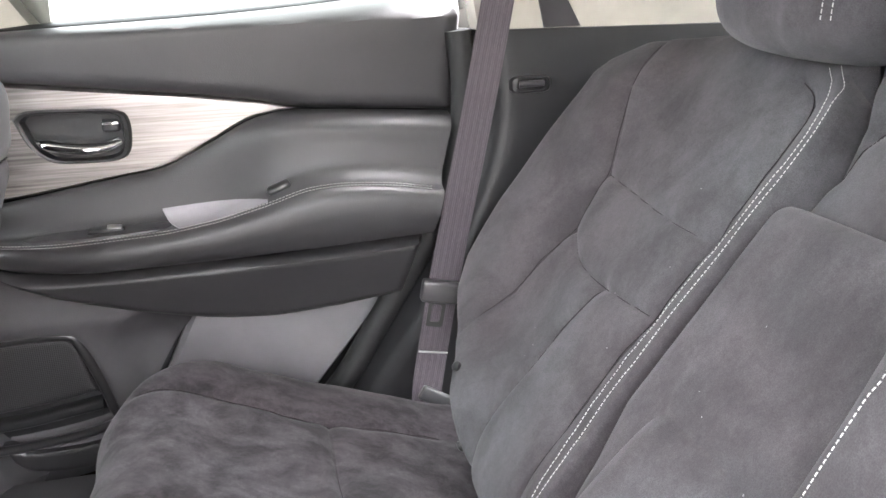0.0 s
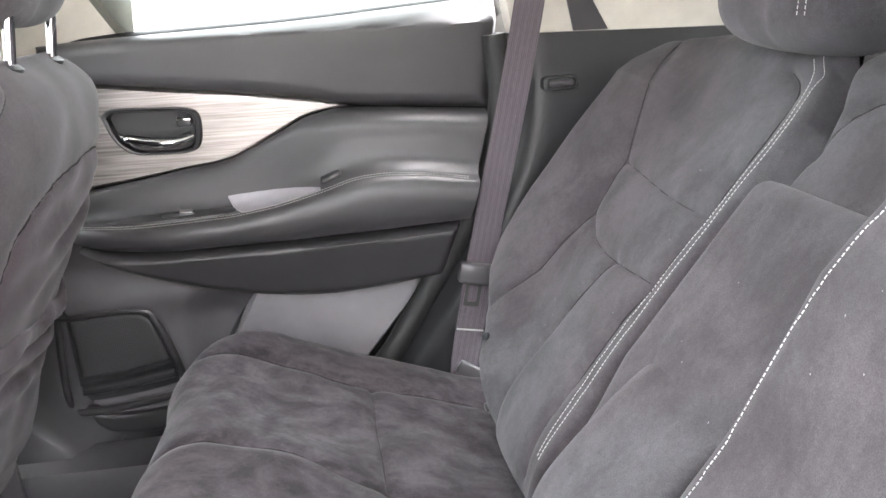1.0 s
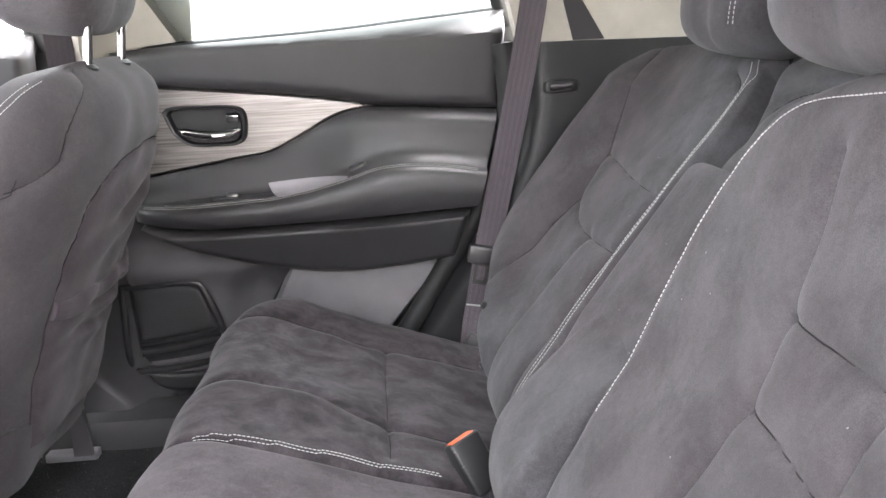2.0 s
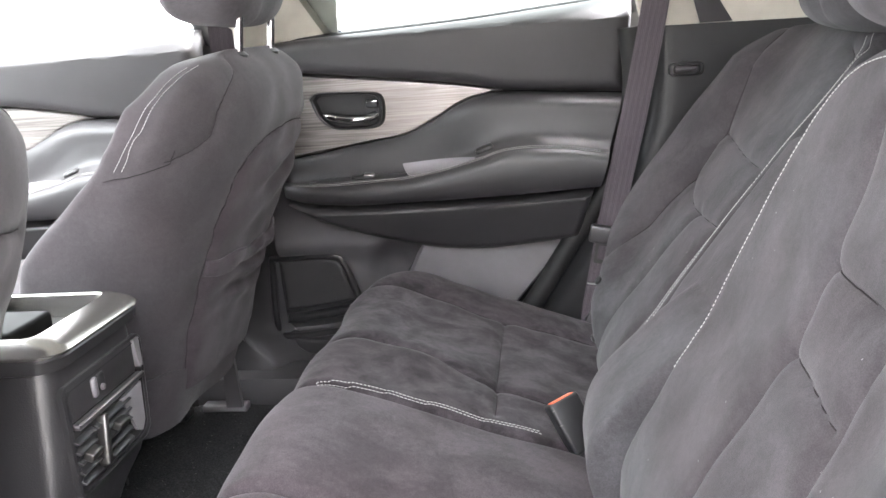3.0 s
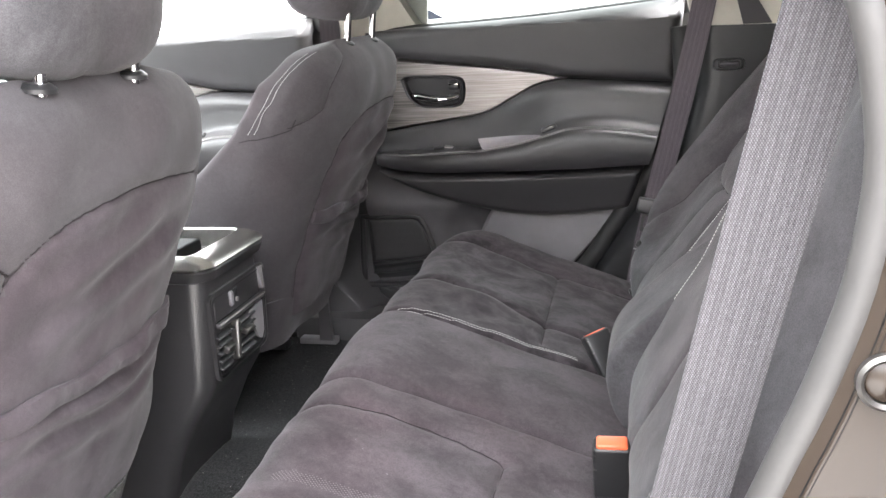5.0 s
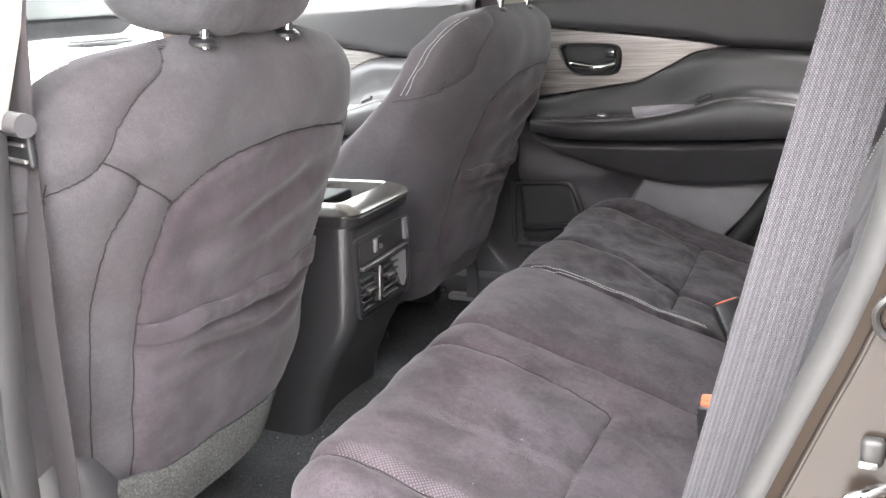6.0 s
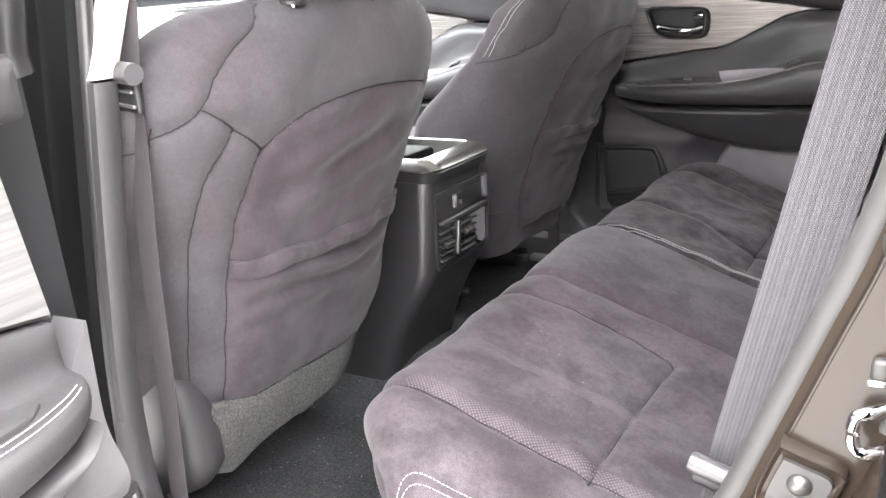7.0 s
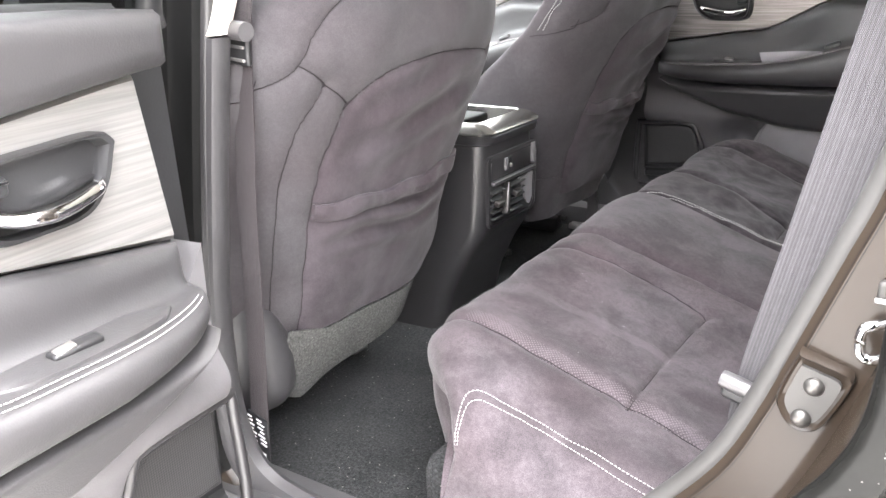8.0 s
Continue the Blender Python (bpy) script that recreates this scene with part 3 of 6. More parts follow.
# right and left body sides
for side, word in ((1, "right"), (-1, "left")):
    XF.append(Matrix.Diagonal((1, side, 1, 1)))
    sill_s = np.linspace(-1.5, 0.24, 60)
    prof = [(0.665, -0.01), (0.668, 0.035), (0.675, 0.052), (0.70, 0.056), (0.76, 0.058), (0.79, 0.03), (0.80, -0.02), (0.72, -0.06)]
    rings = np.stack([np.stack([sill_s, np.full(60, y), np.full(60, z)], 1) for y, z in prof], 1)
    tagged(loft("sill_trim", rings, M_PILLAR), "dark grey plastic door sill trim beside the carpet", "sill trim", "", "structure")
    # pillar between the doors: dark foot, pale head
    def pillar(z0, z1, mat, name, label):
        rings = []
        for z in np.linspace(z0, z1, 26):
            flare = 0.065 * np.exp(-((z - 0.05) / 0.055) ** 2)
            back = np.interp(z, [0.05, 0.18, 0.30, 0.52, 0.66, 0.75, 1.1], [-0.345, -0.352, -0.350, -0.326, -0.303, -0.295, -0.25]) + flare
            front = np.interp(z, [0.05, 0.18, 0.52, 0.75, 1.1], [-0.52, -0.485, -0.45, -0.43, -0.38]) - 0.8 * flare
            yi = np.interp(z, [0.05, 0.66, 1.1], [0.715, 0.732, 0.60])
            yo = np.interp(z, [0.05, 0.66, 1.1], [0.80, 0.80, 0.68])
            if side < 0:
                lip = float(np.interp(z, [0.16, 0.25, 0.35, 0.50, 0.66, 0.80, 1.1], [-0.412, -0.411, -0.402, -0.377, -0.346, -0.318, -0.25]))
                tip = float(np.interp(z, [0.05, 0.66, 1.1], [0.735, 0.735, 0.62]))
                rings.append([(lip, tip, z), (lip + 0.014, tip - 0.002, z), (lip + 0.0185, tip - 0.009, z), (lip + 0.018, tip - 0.020, z), (lip + 0.012, tip - 0.032, z), (lip - 0.002, tip - 0.038, z), (front + 0.02, tip - 0.040, z), (front + 0.005, tip - 0.034, z), (front, tip - 0.02, z), (front, tip, z)])
                continue
            flange = [(back + 0.06, yo + 0.06, z), (back + 0.06, yo + 0.052, z), (back - 0.066, yo + 0.01, z)]
            back -= 0.115
            rings.append([*flange, (back - 0.004, yi + 0.018, z), (back - 0.016, yi + 0.003, z), (back - 0.025, yi, z), (front + 0.03, yi, z), (front + 0.01, yi + 0.006, z), (front, yi + 0.03, z), (front, yo, z)])
        return tagged(loft(name, rings, mat), label, "pillar trim", "", "structure")
    pillar(0.02, 0.655, M_PILLAR, "pillar_trim_lower", "dark grey plastic foot of the centre pillar")
    pillar(0.658, 1.1, M_BEIGE, "pillar_trim_upper", "pale beige upper cover of the centre pillar")
    # rear quarter: dark trim under the side glass, pale cover above
    if side < 0:
        f = catmull([(0.338, 0.80), (0.358, 0.758), (0.369, 0.70), (0.370, 0.66), (0.363, 0.61), (0.335, 0.52), (0.297, 0.415), (0.258, 0.32), (0.205, 0.245), (0.14, 0.17), (0.05, 0.07)], 40)
    else:
        f = catmull([(0.345, 0.705), (0.352, 0.60), (0.335, 0.50), (0.30, 0.42), (0.262, 0.355), (0.20, 0.26), (0.14, 0.17), (0.05, 0.07)], 40)
    b = np.stack([np.full(40, 1.2), np.linspace(0.69 if side > 0 else 0.78, 0.05, 40)], 1)
    w = np.linspace(0, 1, 30)[None, :] ** 1.6
    px = f[:, 0][:, None] * (1 - w) + b[:, 0][:, None] * w
    pz = f[:, 1][:, None] * (1 - w) + b[:, 1][:, None] * w
    rim = np.hypot(px - f[:, 0][:, None], pz - f[:, 1][:, None])
    base = 0.715 if side > 0 else 0.668
    py = base + 0.05 * np.exp(-(rim / 0.022) ** 2) - 0.02 * np.exp(-(((pz - 0.28) / 0.1) ** 2) - ((px - 0.30) / 0.12) ** 2)
    tagged(shell("quarter_trim", np.stack([px, py, pz], -1), np.array([0, 0.05 if side > 0 else 0.012, 0]), M_BLACKPLASTIC), "dark grey plastic quarter trim beside the rear backrest", "quarter trim", "", "structure")
    foot = 0.0 if side > 0 else 0.095
    up = [(0.36 - 0.3 * foot, 0.703 + foot), (1.2, 0.693 + foot), (1.2, 1.08), (0.26, 1.10)]
    g0, g1 = catmull(up[:2], 24), catmull([up[3], up[2]], 24)
    w = np.linspace(0, 1, 12)[:, None, None]
    g = g0[None] * (1 - w) + g1[None] * w
    gy2 = np.interp(g[..., 1], [0.69, 1.1], [0.735 if side > 0 else 0.69, 0.60])
    tagged(shell("quarter_cover", np.stack([g[..., 0], gy2, g[..., 1]], -1), np.array([0, 0.05, 0]), M_BEIGE), "pale beige upper cover of the rear pillar", "pillar trim", "", "structure")
    if side > 0:
        tagged(tube('quarter_seal', np.c_[f[:, 0] - 0.012, np.full(40, 0.748), f[:, 1]], 0.020, M_RUBBER, None, '', 12, (0, 1, 0)), 'black rubber seal between door and quarter trim', 'door seal', '', 'structure')
    if side > 0:
        wedge = np.array([[(0.458, 0.704), (0.515, 0.704)], [(0.428, 0.80), (0.452, 0.80)], [(0.38, 0.95), (0.40, 0.95)]])
        wy = np.interp(wedge[..., 1], [0.69, 1.1], [0.735, 0.60]) - 0.004
        tagged(shell("belt_shade", np.stack([wedge[..., 0], wy, wedge[..., 1]], -1), np.array([0, 0.006, 0]), M_PLASTIC), "dark plastic strip on the pale pillar cover", "pillar trim", "", "structure")
    XF.pop()

# nose, tail and bulkheads close the cabin
slab("bulkhead", [(-1.62, -0.80), (-1.56, -0.80), (-1.56, 0.80), (-1.62, 0.80)], -0.1, 0.66, M_BLACKPLASTIC, "black bulkhead behind the dashboard", "bulkhead")
slab("tail_wall", [(1.25, -0.80), (1.31, -0.80), (1.31, 0.80), (1.25, 0.80)], -0.1, 0.72, M_BLACKPLASTIC, "dark inner wall of the tailgate", "tailgate wall")
slab("cargo_floor", [(0.62, -0.70), (1.25, -0.70), (1.25, 0.70), (0.62, 0.70)], 0.18, 0.22, M_CARPET, "dark carpeted load floor", "load floor")
tagged(pane("windscreen", [(-1.62, 0.70, 0.68), (-1.62, -0.70, 0.68), (-0.74, -0.56, 1.10), (-0.74, 0.56, 1.10)], M_GLASS), "clear sloping windscreen", "windscreen", "", "structure")
tagged(pane("tail_glass", [(1.28, -0.70, 0.72), (1.28, 0.70, 0.72), (1.22, 0.58, 1.09), (1.22, -0.58, 1.09)], M_GLASS), "clear tailgate glass", "window", "", "structure")

# left door aperture: painted jamb and rubber seal
LOOP = [(0.335, 0.80), (0.355, 0.758), (0.367, 0.70), (0.368, 0.66), (0.361, 0.61), (0.345, 0.555), (0.332, 0.52), (0.311, 0.462), (0.294, 0.415), (0.278, 0.372), (0.250, 0.312), (0.203, 0.25), (0.14, 0.18), (0.07, 0.115), (0.0, 0.075), (-0.10, 0.053), (-0.22, 0.042), (-0.328, 0.046), (-0.376, 0.062), (-0.402, 0.10), (-0.408, 0.165), (-0.406, 0.25), (-0.397, 0.348), (-0.373, 0.50), (-0.342, 0.661), (-0.314, 0.80), (-0.280, 0.98), (-0.235, 1.06), (-0.08, 1.09), (0.12, 1.09), (0.23, 1.05), (0.295, 0.94)]


def jamb(side):
    XF.append(Matrix.Diagonal((1, side, 1, 1)))
    loop = catmull([*LOOP, LOOP[0]], 180)[:-1]
    t = np.roll(loop, -1, 0) - np.roll(loop, 1, 0)
    t /= np.linalg.norm(t, axis=1)[:, None]
    outw = np.stack([-t[:, 1], t[:, 0]], 1)
    mid = loop.mean(0)
    outw *= np.sign(((loop - mid) * outw).sum(1))[:, None]
    yy = np.interp(loop[:, 1], [0.0, 0.75, 1.1], [0.726, 0.724, 0.62])
    def ring(off, dy):
        q = loop + outw * (off * np.interp(loop[:, 0], [-0.05, 0.15], [1.0, 1.5]))[:, None]
        return np.stack([q[:, 0], yy + dy, q[:, 1]], 1)
    rows = [ring(0.002, -0.01), ring(0.004, 0.012), ring(0.010, 0.020), ring(0.036, 0.022), ring(0.042, 0.027), ring(0.046, 0.040), ring(0.054, 0.085), ring(0.066, 0.125), ring(0.10, 0.150), ring(0.10, 0.138), ring(0.062, 0.110), ring(0.048, 0.070), ring(0.040, 0.012), ring(0.002, -0.016)]
    g = np.stack([*rows, rows[0]], 0)
    n, m, _ = g.shape
    faces = grid_faces(n, m, 0, True)
    # the jamb's pillar side is coloured black for the shade it lies in
    fore = ((loop[faces % m, 0] < -0.20) & (loop[faces % m, 1] > 0.075)).all(1)
    tagged(mk("door_jamb", g.reshape(-1, 3), faces[~fore], M_PAINT), "glossy dark brown painted door aperture", "door jamb", "", "structure")
    tagged(mk("pillar_outer", g.reshape(-1, 3), faces[fore], M_GAP), "outer face of the centre pillar, blackened for shade", "pillar", "", "structure")
    seal = np.stack([loop[:, 0], yy + 0.004, loop[:, 1]], 1) + np.c_[outw[:, 0] * 0.004, 0 * yy, outw[:, 1] * 0.004]
    # one seal in two copies; the pillar stretch is darker for its shade
    ahead = np.flatnonzero(loop[:, 0] < -0.20)
    k = int(np.flatnonzero(np.diff(ahead) > 1)[0]) + 1 if (np.diff(ahead) > 1).any() else 0
    ahead = np.r_[ahead[k:], ahead[:k]]
    rest = np.array([q for q in np.r_[np.arange(ahead[-1], len(loop)), np.arange(0, ahead[0] + 1)] if q not in set(ahead[1:-1].tolist())]) if ahead[0] < ahead[-1] else np.arange(ahead[-1], ahead[0] + 1)
    tagged(tube("door_seal", seal[rest], 0.0105, M_SEAL, None, "", 14, (0, 1, 0), 1.0), "pale grey rubber weather seal round the door opening", "door seal", "", "structure")
    tagged(tube("pillar_seal", seal[ahead], 0.0085, M_TRIM, None, "", 12, (0, 1, 0)), "weather seal along the centre pillar, darkened for shade", "door seal", "", "structure")
    # lip tube; its black stands for shade in the gap beside the seal
    lip = np.stack([loop[:, 0] + outw[:, 0] * 0.0165, yy + 0.016, loop[:, 1] + outw[:, 1] * 0.0165], 1)
    tagged(tube("seal_lip", lip, 0.0042, M_GAP, None, "", 8, (0, 1, 0), 1.0, True), "thin lip of the weather seal, black for the shaded gap", "door seal", "", "structure")
    bead = np.flatnonzero((loop[:, 0] < -0.2) & (loop[:, 1] > 0.12) & (loop[:, 1] < 1.0))
    bead = bead[np.argsort(loop[bead, 1])]
    q = loop[bead] + outw[bead] * 0.046
    tagged(tube("sealer_bead", np.stack([q[:, 0], yy[bead] + 0.0225, q[:, 1]], 1), 0.0014, M_SEAL, None, "", 6, (0, 1, 0)), "thin grey sealer line on the painted pillar", "sealer bead", "", "structure")
    XF.pop()


jamb(-1)
# moulded corner where the pillar trim turns into the sill
RAILS = [
    (-0.738, [(-0.409, 0.27), (-0.411, 0.20), (-0.410, 0.13), (-0.402, 0.09), (-0.378, 0.057), (-0.33, 0.042), (-0.20, 0.036)]),
    (-0.735, [(-0.397, 0.27), (-0.398, 0.20), (-0.394, 0.14), (-0.378, 0.093), (-0.354, 0.066), (-0.31, 0.052), (-0.20, 0.047)]),
    (-0.728, [(-0.392, 0.27), (-0.392, 0.20), (-0.387, 0.15), (-0.367, 0.100), (-0.344, 0.077), (-0.30, 0.063), (-0.20, 0.056)]),
    (-0.714, [(-0.391, 0.27), (-0.391, 0.20), (-0.386, 0.15), (-0.367, 0.104), (-0.343, 0.081), (-0.30, 0.067), (-0.20, 0.060)]),
    (-0.704, [(-0.396, 0.27), (-0.396, 0.20), (-0.391, 0.15), (-0.373, 0.099), (-0.347, 0.075), (-0.30, 0.062), (-0.20, 0.057)]),
    (-0.698, [(-0.415, 0.27), (-0.415, 0.20), (-0.412, 0.14), (-0.395, 0.085), (-0.360, 0.058), (-0.30, 0.045), (-0.20, 0.040)]),
]
corner = np.array([np.insert(catmull(q, 48), 1, y, axis=1) for y, q in RAILS])
tagged(shell("pillar_corner", corner, np.array([-0.012, 0.004, -0.012]), M_PILLAR), "dark grey moulded corner of the pillar and sill trim", "pillar trim", "", "structure")
# outer jamb edge, added as a black band for the paint's dark reflection
sill = catmull([(0.400, 0.60), (0.398, 0.50), (0.392, 0.437), (0.376, 0.392), (0.345, 0.345), (0.308, 0.302), (0.250, 0.235), (0.185, 0.165), (0.105, 0.090), (0.0, 0.045)], 90)
tagged(tube("dark_jamb_edge", np.stack([sill[:, 0], np.full(90, -0.845), sill[:, 1]], 1), 0.020, M_GLOSS, None, "", 16, (0, 1, 0), 0.6), "dusty outer edge of the jamb, blackened for a dark reflection", "sill", "", "structure")
# hidden plate, added to stop light leaking round the right doors
tagged(side_plate("side_filler", [(-1.6, -0.16), (1.3, -0.16), (1.3, 0.69), (-1.6, 0.69)], 0.873, 0.882, M_PAINT), "hidden filler plate behind the right doors against light leaks", "body side", "", "structure")


# ---------------------------------------------------------------- doors
def between(top, bottom, nu, nv, y, puff, r, sink=0.0):
    """A padded panel between two lines in x and z; y may follow the place."""
    a, b = catmull(top, nu), catmull(bottom, nu)
    w = np.linspace(0, 1, nv)[:, None, None]
    g = a[None] * (1 - w) + b[None] * w
    high = np.linalg.norm(a - b, axis=1)[None, :] * np.ones((nv, 1))
    along = np.r_[0, np.cumsum(np.linalg.norm(np.diff(0.5 * (a + b), axis=0), axis=1))]
    dv = np.minimum(w[..., 0] * high, (1 - w[..., 0]) * high)
    du = np.minimum(along, along[-1] - along)[None, :] * np.ones((nv, 1))
    d = np.minimum(dv, du)
    base = y(g[..., 0], g[..., 1]) if callable(y) else y
    p = puff(g[..., 0], g[..., 1]) if callable(puff) else puff
    yy = base - p * np.sqrt(1 - (1 - np.clip(d / r, 0, 1)) ** 2)
    return np.stack([g[..., 0], yy, g[..., 1]], -1)


def shifted(points, dx, front=0.0):
    """Door lines moved along the car; what lies ahead of the handle moves further."""
    return [(x + dx - (front if x < -0.29 else 0.0), z) for x, z in points]


def door(name, label, dx=0.0, front=0.0, m=None, insert=None, handle=0.0):
    XF.append(m or Matrix.Identity(4))
    S = lambda pts: shifted(pts, dx, front)
    t = thing(name, (dx - 0.1, 0.80, 0.06), label, "car door")
    BACK = np.array([0, 0.02, 0])
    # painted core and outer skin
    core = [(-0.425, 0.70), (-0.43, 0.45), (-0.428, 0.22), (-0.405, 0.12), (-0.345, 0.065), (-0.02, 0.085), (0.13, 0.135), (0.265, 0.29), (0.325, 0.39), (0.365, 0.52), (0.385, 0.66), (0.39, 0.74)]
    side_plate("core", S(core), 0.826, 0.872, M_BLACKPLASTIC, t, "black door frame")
    sg = between(S([(-0.40, 0.70), (0.42, 0.71)]), S([(-0.40, 0.0), (0.05, 0.0)]), 24, 24, lambda x, z: 0.885 + 0.05 * np.clip(1 - ((z - 0.4) / 0.5) ** 2, 0, 1), 0.0, 0.02)
    shell("outer_skin", sg, np.array([0, -0.010, 0]), M_PAINT, t, "dark brown painted outer skin")
    # upper pad under the glass
    top = S([(-0.370, 0.724), (-0.294, 0.729), (0.0, 0.740), (0.20, 0.754), (0.345, 0.765)])
    low = S([(-0.376, 0.670), (-0.30, 0.663), (-0.124, 0.641), (0.02, 0.621), (0.086, 0.606), (0.19, 0.596), (0.325, 0.587)])
    shell("upper_pad", between(top, low, 110, 34, lambda x, z: 0.785 - 0.02 * np.clip((z - 0.60) / 0.14, 0, 1) + 0.03 * np.clip((z - 0.725) / 0.03, 0, 1), 0.022, 0.024), np.array([0, 0.03, 0]), M_LEATHER, t, "black padded leatherette upper door pad")
    shell("window_ledge", between([(x, z + 0.006) for x, z in top], [(x, z - 0.012) for x, z in top], 60, 8, 0.822, 0.02, 0.008), np.array([0, 0.03, 0]), M_RUBBER, t, "black rubber glass run")
    # brushed metal insert
    low2 = S([(-0.376, 0.488), (-0.33, 0.495), (-0.253, 0.506), (-0.175, 0.518), (-0.104, 0.529), (-0.037, 0.560), (0.022, 0.590), (0.092, 0.603)])
    top2 = S([(-0.352, 0.666), (-0.30, 0.661), (-0.124, 0.639), (-0.03, 0.627), (0.03, 0.618), (0.07, 0.610), (0.094, 0.604)])
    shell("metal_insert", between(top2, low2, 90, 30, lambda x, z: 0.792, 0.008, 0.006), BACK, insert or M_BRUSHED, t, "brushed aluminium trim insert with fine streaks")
    # shoulder pad: a rounded top edge, then a hollow sweep down to the stitched arm rest
    EX = [-0.336, -0.25, -0.165, -0.10, -0.03, 0.042, 0.092, 0.139, 0.18, 0.22, 0.292]
    ax = np.linspace(-0.362, 0.292, 150)
    even = lambda v, k=9: np.convolve(np.pad(v, k, mode="edge"), np.ones(2 * k + 1) / (2 * k + 1), "valid")
    zst = even(np.interp(ax, EX, [0.446, 0.4475, 0.4515, 0.4545, 0.465, 0.483, 0.499, 0.5025, 0.500, 0.496, 0.483]), 4)
    zhi = even(np.interp(ax, [-0.362, -0.253, -0.175, -0.104, -0.037, 0.022, 0.072, 0.154, 0.238, 0.30], [0.490, 0.506, 0.519, 0.529, 0.560, 0.591, 0.602, 0.598, 0.590, 0.583]), 4)
    zcr = np.interp(ax, [-0.362, -0.30, -0.2, 0.0, 0.13, 0.292], [0.420, 0.412, 0.407, 0.409, 0.412, 0.419])
    full = 1 / (1 + np.exp(-(ax - 0.015) / 0.030))
    e0 = np.sqrt(1 - (1 - np.clip((ax + 0.362) / 0.19, 0, 1)) ** 2)
    xs = ax + dx - np.where(ax < -0.29, front, 0.0)
    tail = np.clip((ax - 0.10) / 0.19, 0, 1)
    NV = 46

    def sweep(k):
        """The section of the shoulder at one place: y and z from its top seam to the stitching."""
        f, hi, lo = full[k], zhi[k], zst[k]
        dz = hi - lo
        a = np.array([(0.778, hi), (0.766, hi - 0.004), (0.758, hi - 0.30 * dz), (0.752, lo + 0.016), (0.738, lo + 0.003), (0.710, lo + 0.001), (0.688, lo)])
        b = np.array([(0.778, hi), (0.748, hi - 0.006), (0.731, hi - 0.020), (0.728, hi - 0.45 * dz), (0.722, lo + 0.022), (0.706, lo + 0.006), (0.688, lo)])
        c = catmull(a * (1 - f) + b * f, NV)
        c[:, 0] = 0.775 - (0.775 - c[:, 0]) * (0.15 + 0.85 * e0[k])
        return c

    secs = np.array([sweep(k) for k in range(150)])
    lean = lambda z: 0.30 * (z - 0.49) * tail[:, None]
    sg = np.stack([xs[:, None] + lean(secs[..., 1]), secs[..., 0], secs[..., 1]], -1)
    shell("shoulder_pad", sg.transpose(1, 0, 2), np.array([0, 0.03, -0.004]), M_LEATHER, t, "black leatherette shoulder pad sweeping into the arm rest")
    # arm rest roll between the stitching and the crease under it
    roll_sec = [(0.688, 1.0), (0.681, 0.985), (0.674, 0.90), (0.6705, 0.74), (0.670, 0.55), (0.672, 0.34), (0.677, 0.15), (0.684, 0.03), (0.696, 0.0), (0.77, 0.0), (0.77, 0.93), (0.715, 0.93)]
    edge_y = lambda a: 0.775 - (0.775 - a) * (0.15 + 0.85 * e0)
    rings = np.stack([np.stack([xs + 0.30 * (zcr + (zst - zcr) * b - 0.49) * tail, edge_y(a), zcr + (zst - zcr) * b], 1) for a, b in roll_sec], 1)
    loft("arm_rest", rings, M_LEATHER, t, "black padded arm rest")
    for a, b, lift in ((0.6845, 0.998, 0.0), (0.694, 1.0, 0.0012)):
        line = np.stack([xs + 0.30 * (zst - 0.49) * tail, edge_y(a) - 0.0006, zcr + (zst - zcr) * b + 0.0008 + lift], 1)[5:-3]
        stitches("stitching", line + np.array([0, -0.0004, 0.0004]), (0, -0.7, 0.7), t, 0.0050, 0.0037, 0.0010)

    def on_sweep(x, v, lift=0.0):
        k = int(np.clip(np.searchsorted(ax, x), 0, 149))
        j = min(max(v, 0.0), 0.999) * (NV - 1)
        a = int(j)
        return sg[k, a] * (a + 1 - j) + sg[k, a + 1] * (j - a) + np.array([0, -0.6 * lift, 0.8 * lift])

    # switch plate, switch and pull cup on the top of the arm rest
    P = lambda x, y, z: (x + dx - (front if x < -0.29 else 0.0), y, z)
    sp = catmull([(-0.300, 0.728), (-0.27, 0.709), (-0.20, 0.703), (-0.13, 0.705), (-0.100, 0.720), (-0.108, 0.744), (-0.16, 0.750), (-0.26, 0.748), (-0.300, 0.728)], 40)[:-1]
    sp[:, 0] += dx
    c = sp.mean(0)
    tilt = lambda q, z: np.c_[q, z + 0.030 * (q[:, 0] - dx + 0.2) + 0.05 * (q[:, 1] - 0.72)]
    rings = [tilt(c + (sp - c) * k, z) for k, z in ((1.0, 0.444), (1.0, 0.4535), (0.97, 0.4550), (0.55, 0.4552), (0.05, 0.4552))]
    loft("switch_plate", rings, M_LEATHER, t, "dark plastic switch plate")
    rounded("window_switch", (0.050, 0.016, 0.008), P(-0.188, 0.727, 0.4570), M_BLACKPLASTIC, t, "black window switch with a chrome lip", 0.003, (4, 0, 3))
    rounded("switch_lip", (0.020, 0.010, 0.004), P(-0.176, 0.725, 0.4612), M_SATIN, t, "silver lip of the window switch", 0.002, (18, 6, 3))
    cg = []
    for x0 in np.linspace(-0.116, 0.034, 30):
        k = int(np.clip(np.searchsorted(ax, x0), 0, 149))
        hi = float(np.interp(x0, [-0.116, 0.034], [0.474, 0.486]))
        low = int(np.argmin(secs[k, :, 1]))
        j0 = float(np.interp(-hi, -secs[k, : low + 1, 1], np.arange(low + 1))) / (NV - 1)
        j1 = j0 + max(0.02, 0.93 - j0) * min(1.0, 0.03 + (x0 + 0.116) / 0.030)
        cg.append([on_sweep(x0, j0 + (j1 - j0) * w, 0.0016) for w in np.linspace(0, 1, 12)])
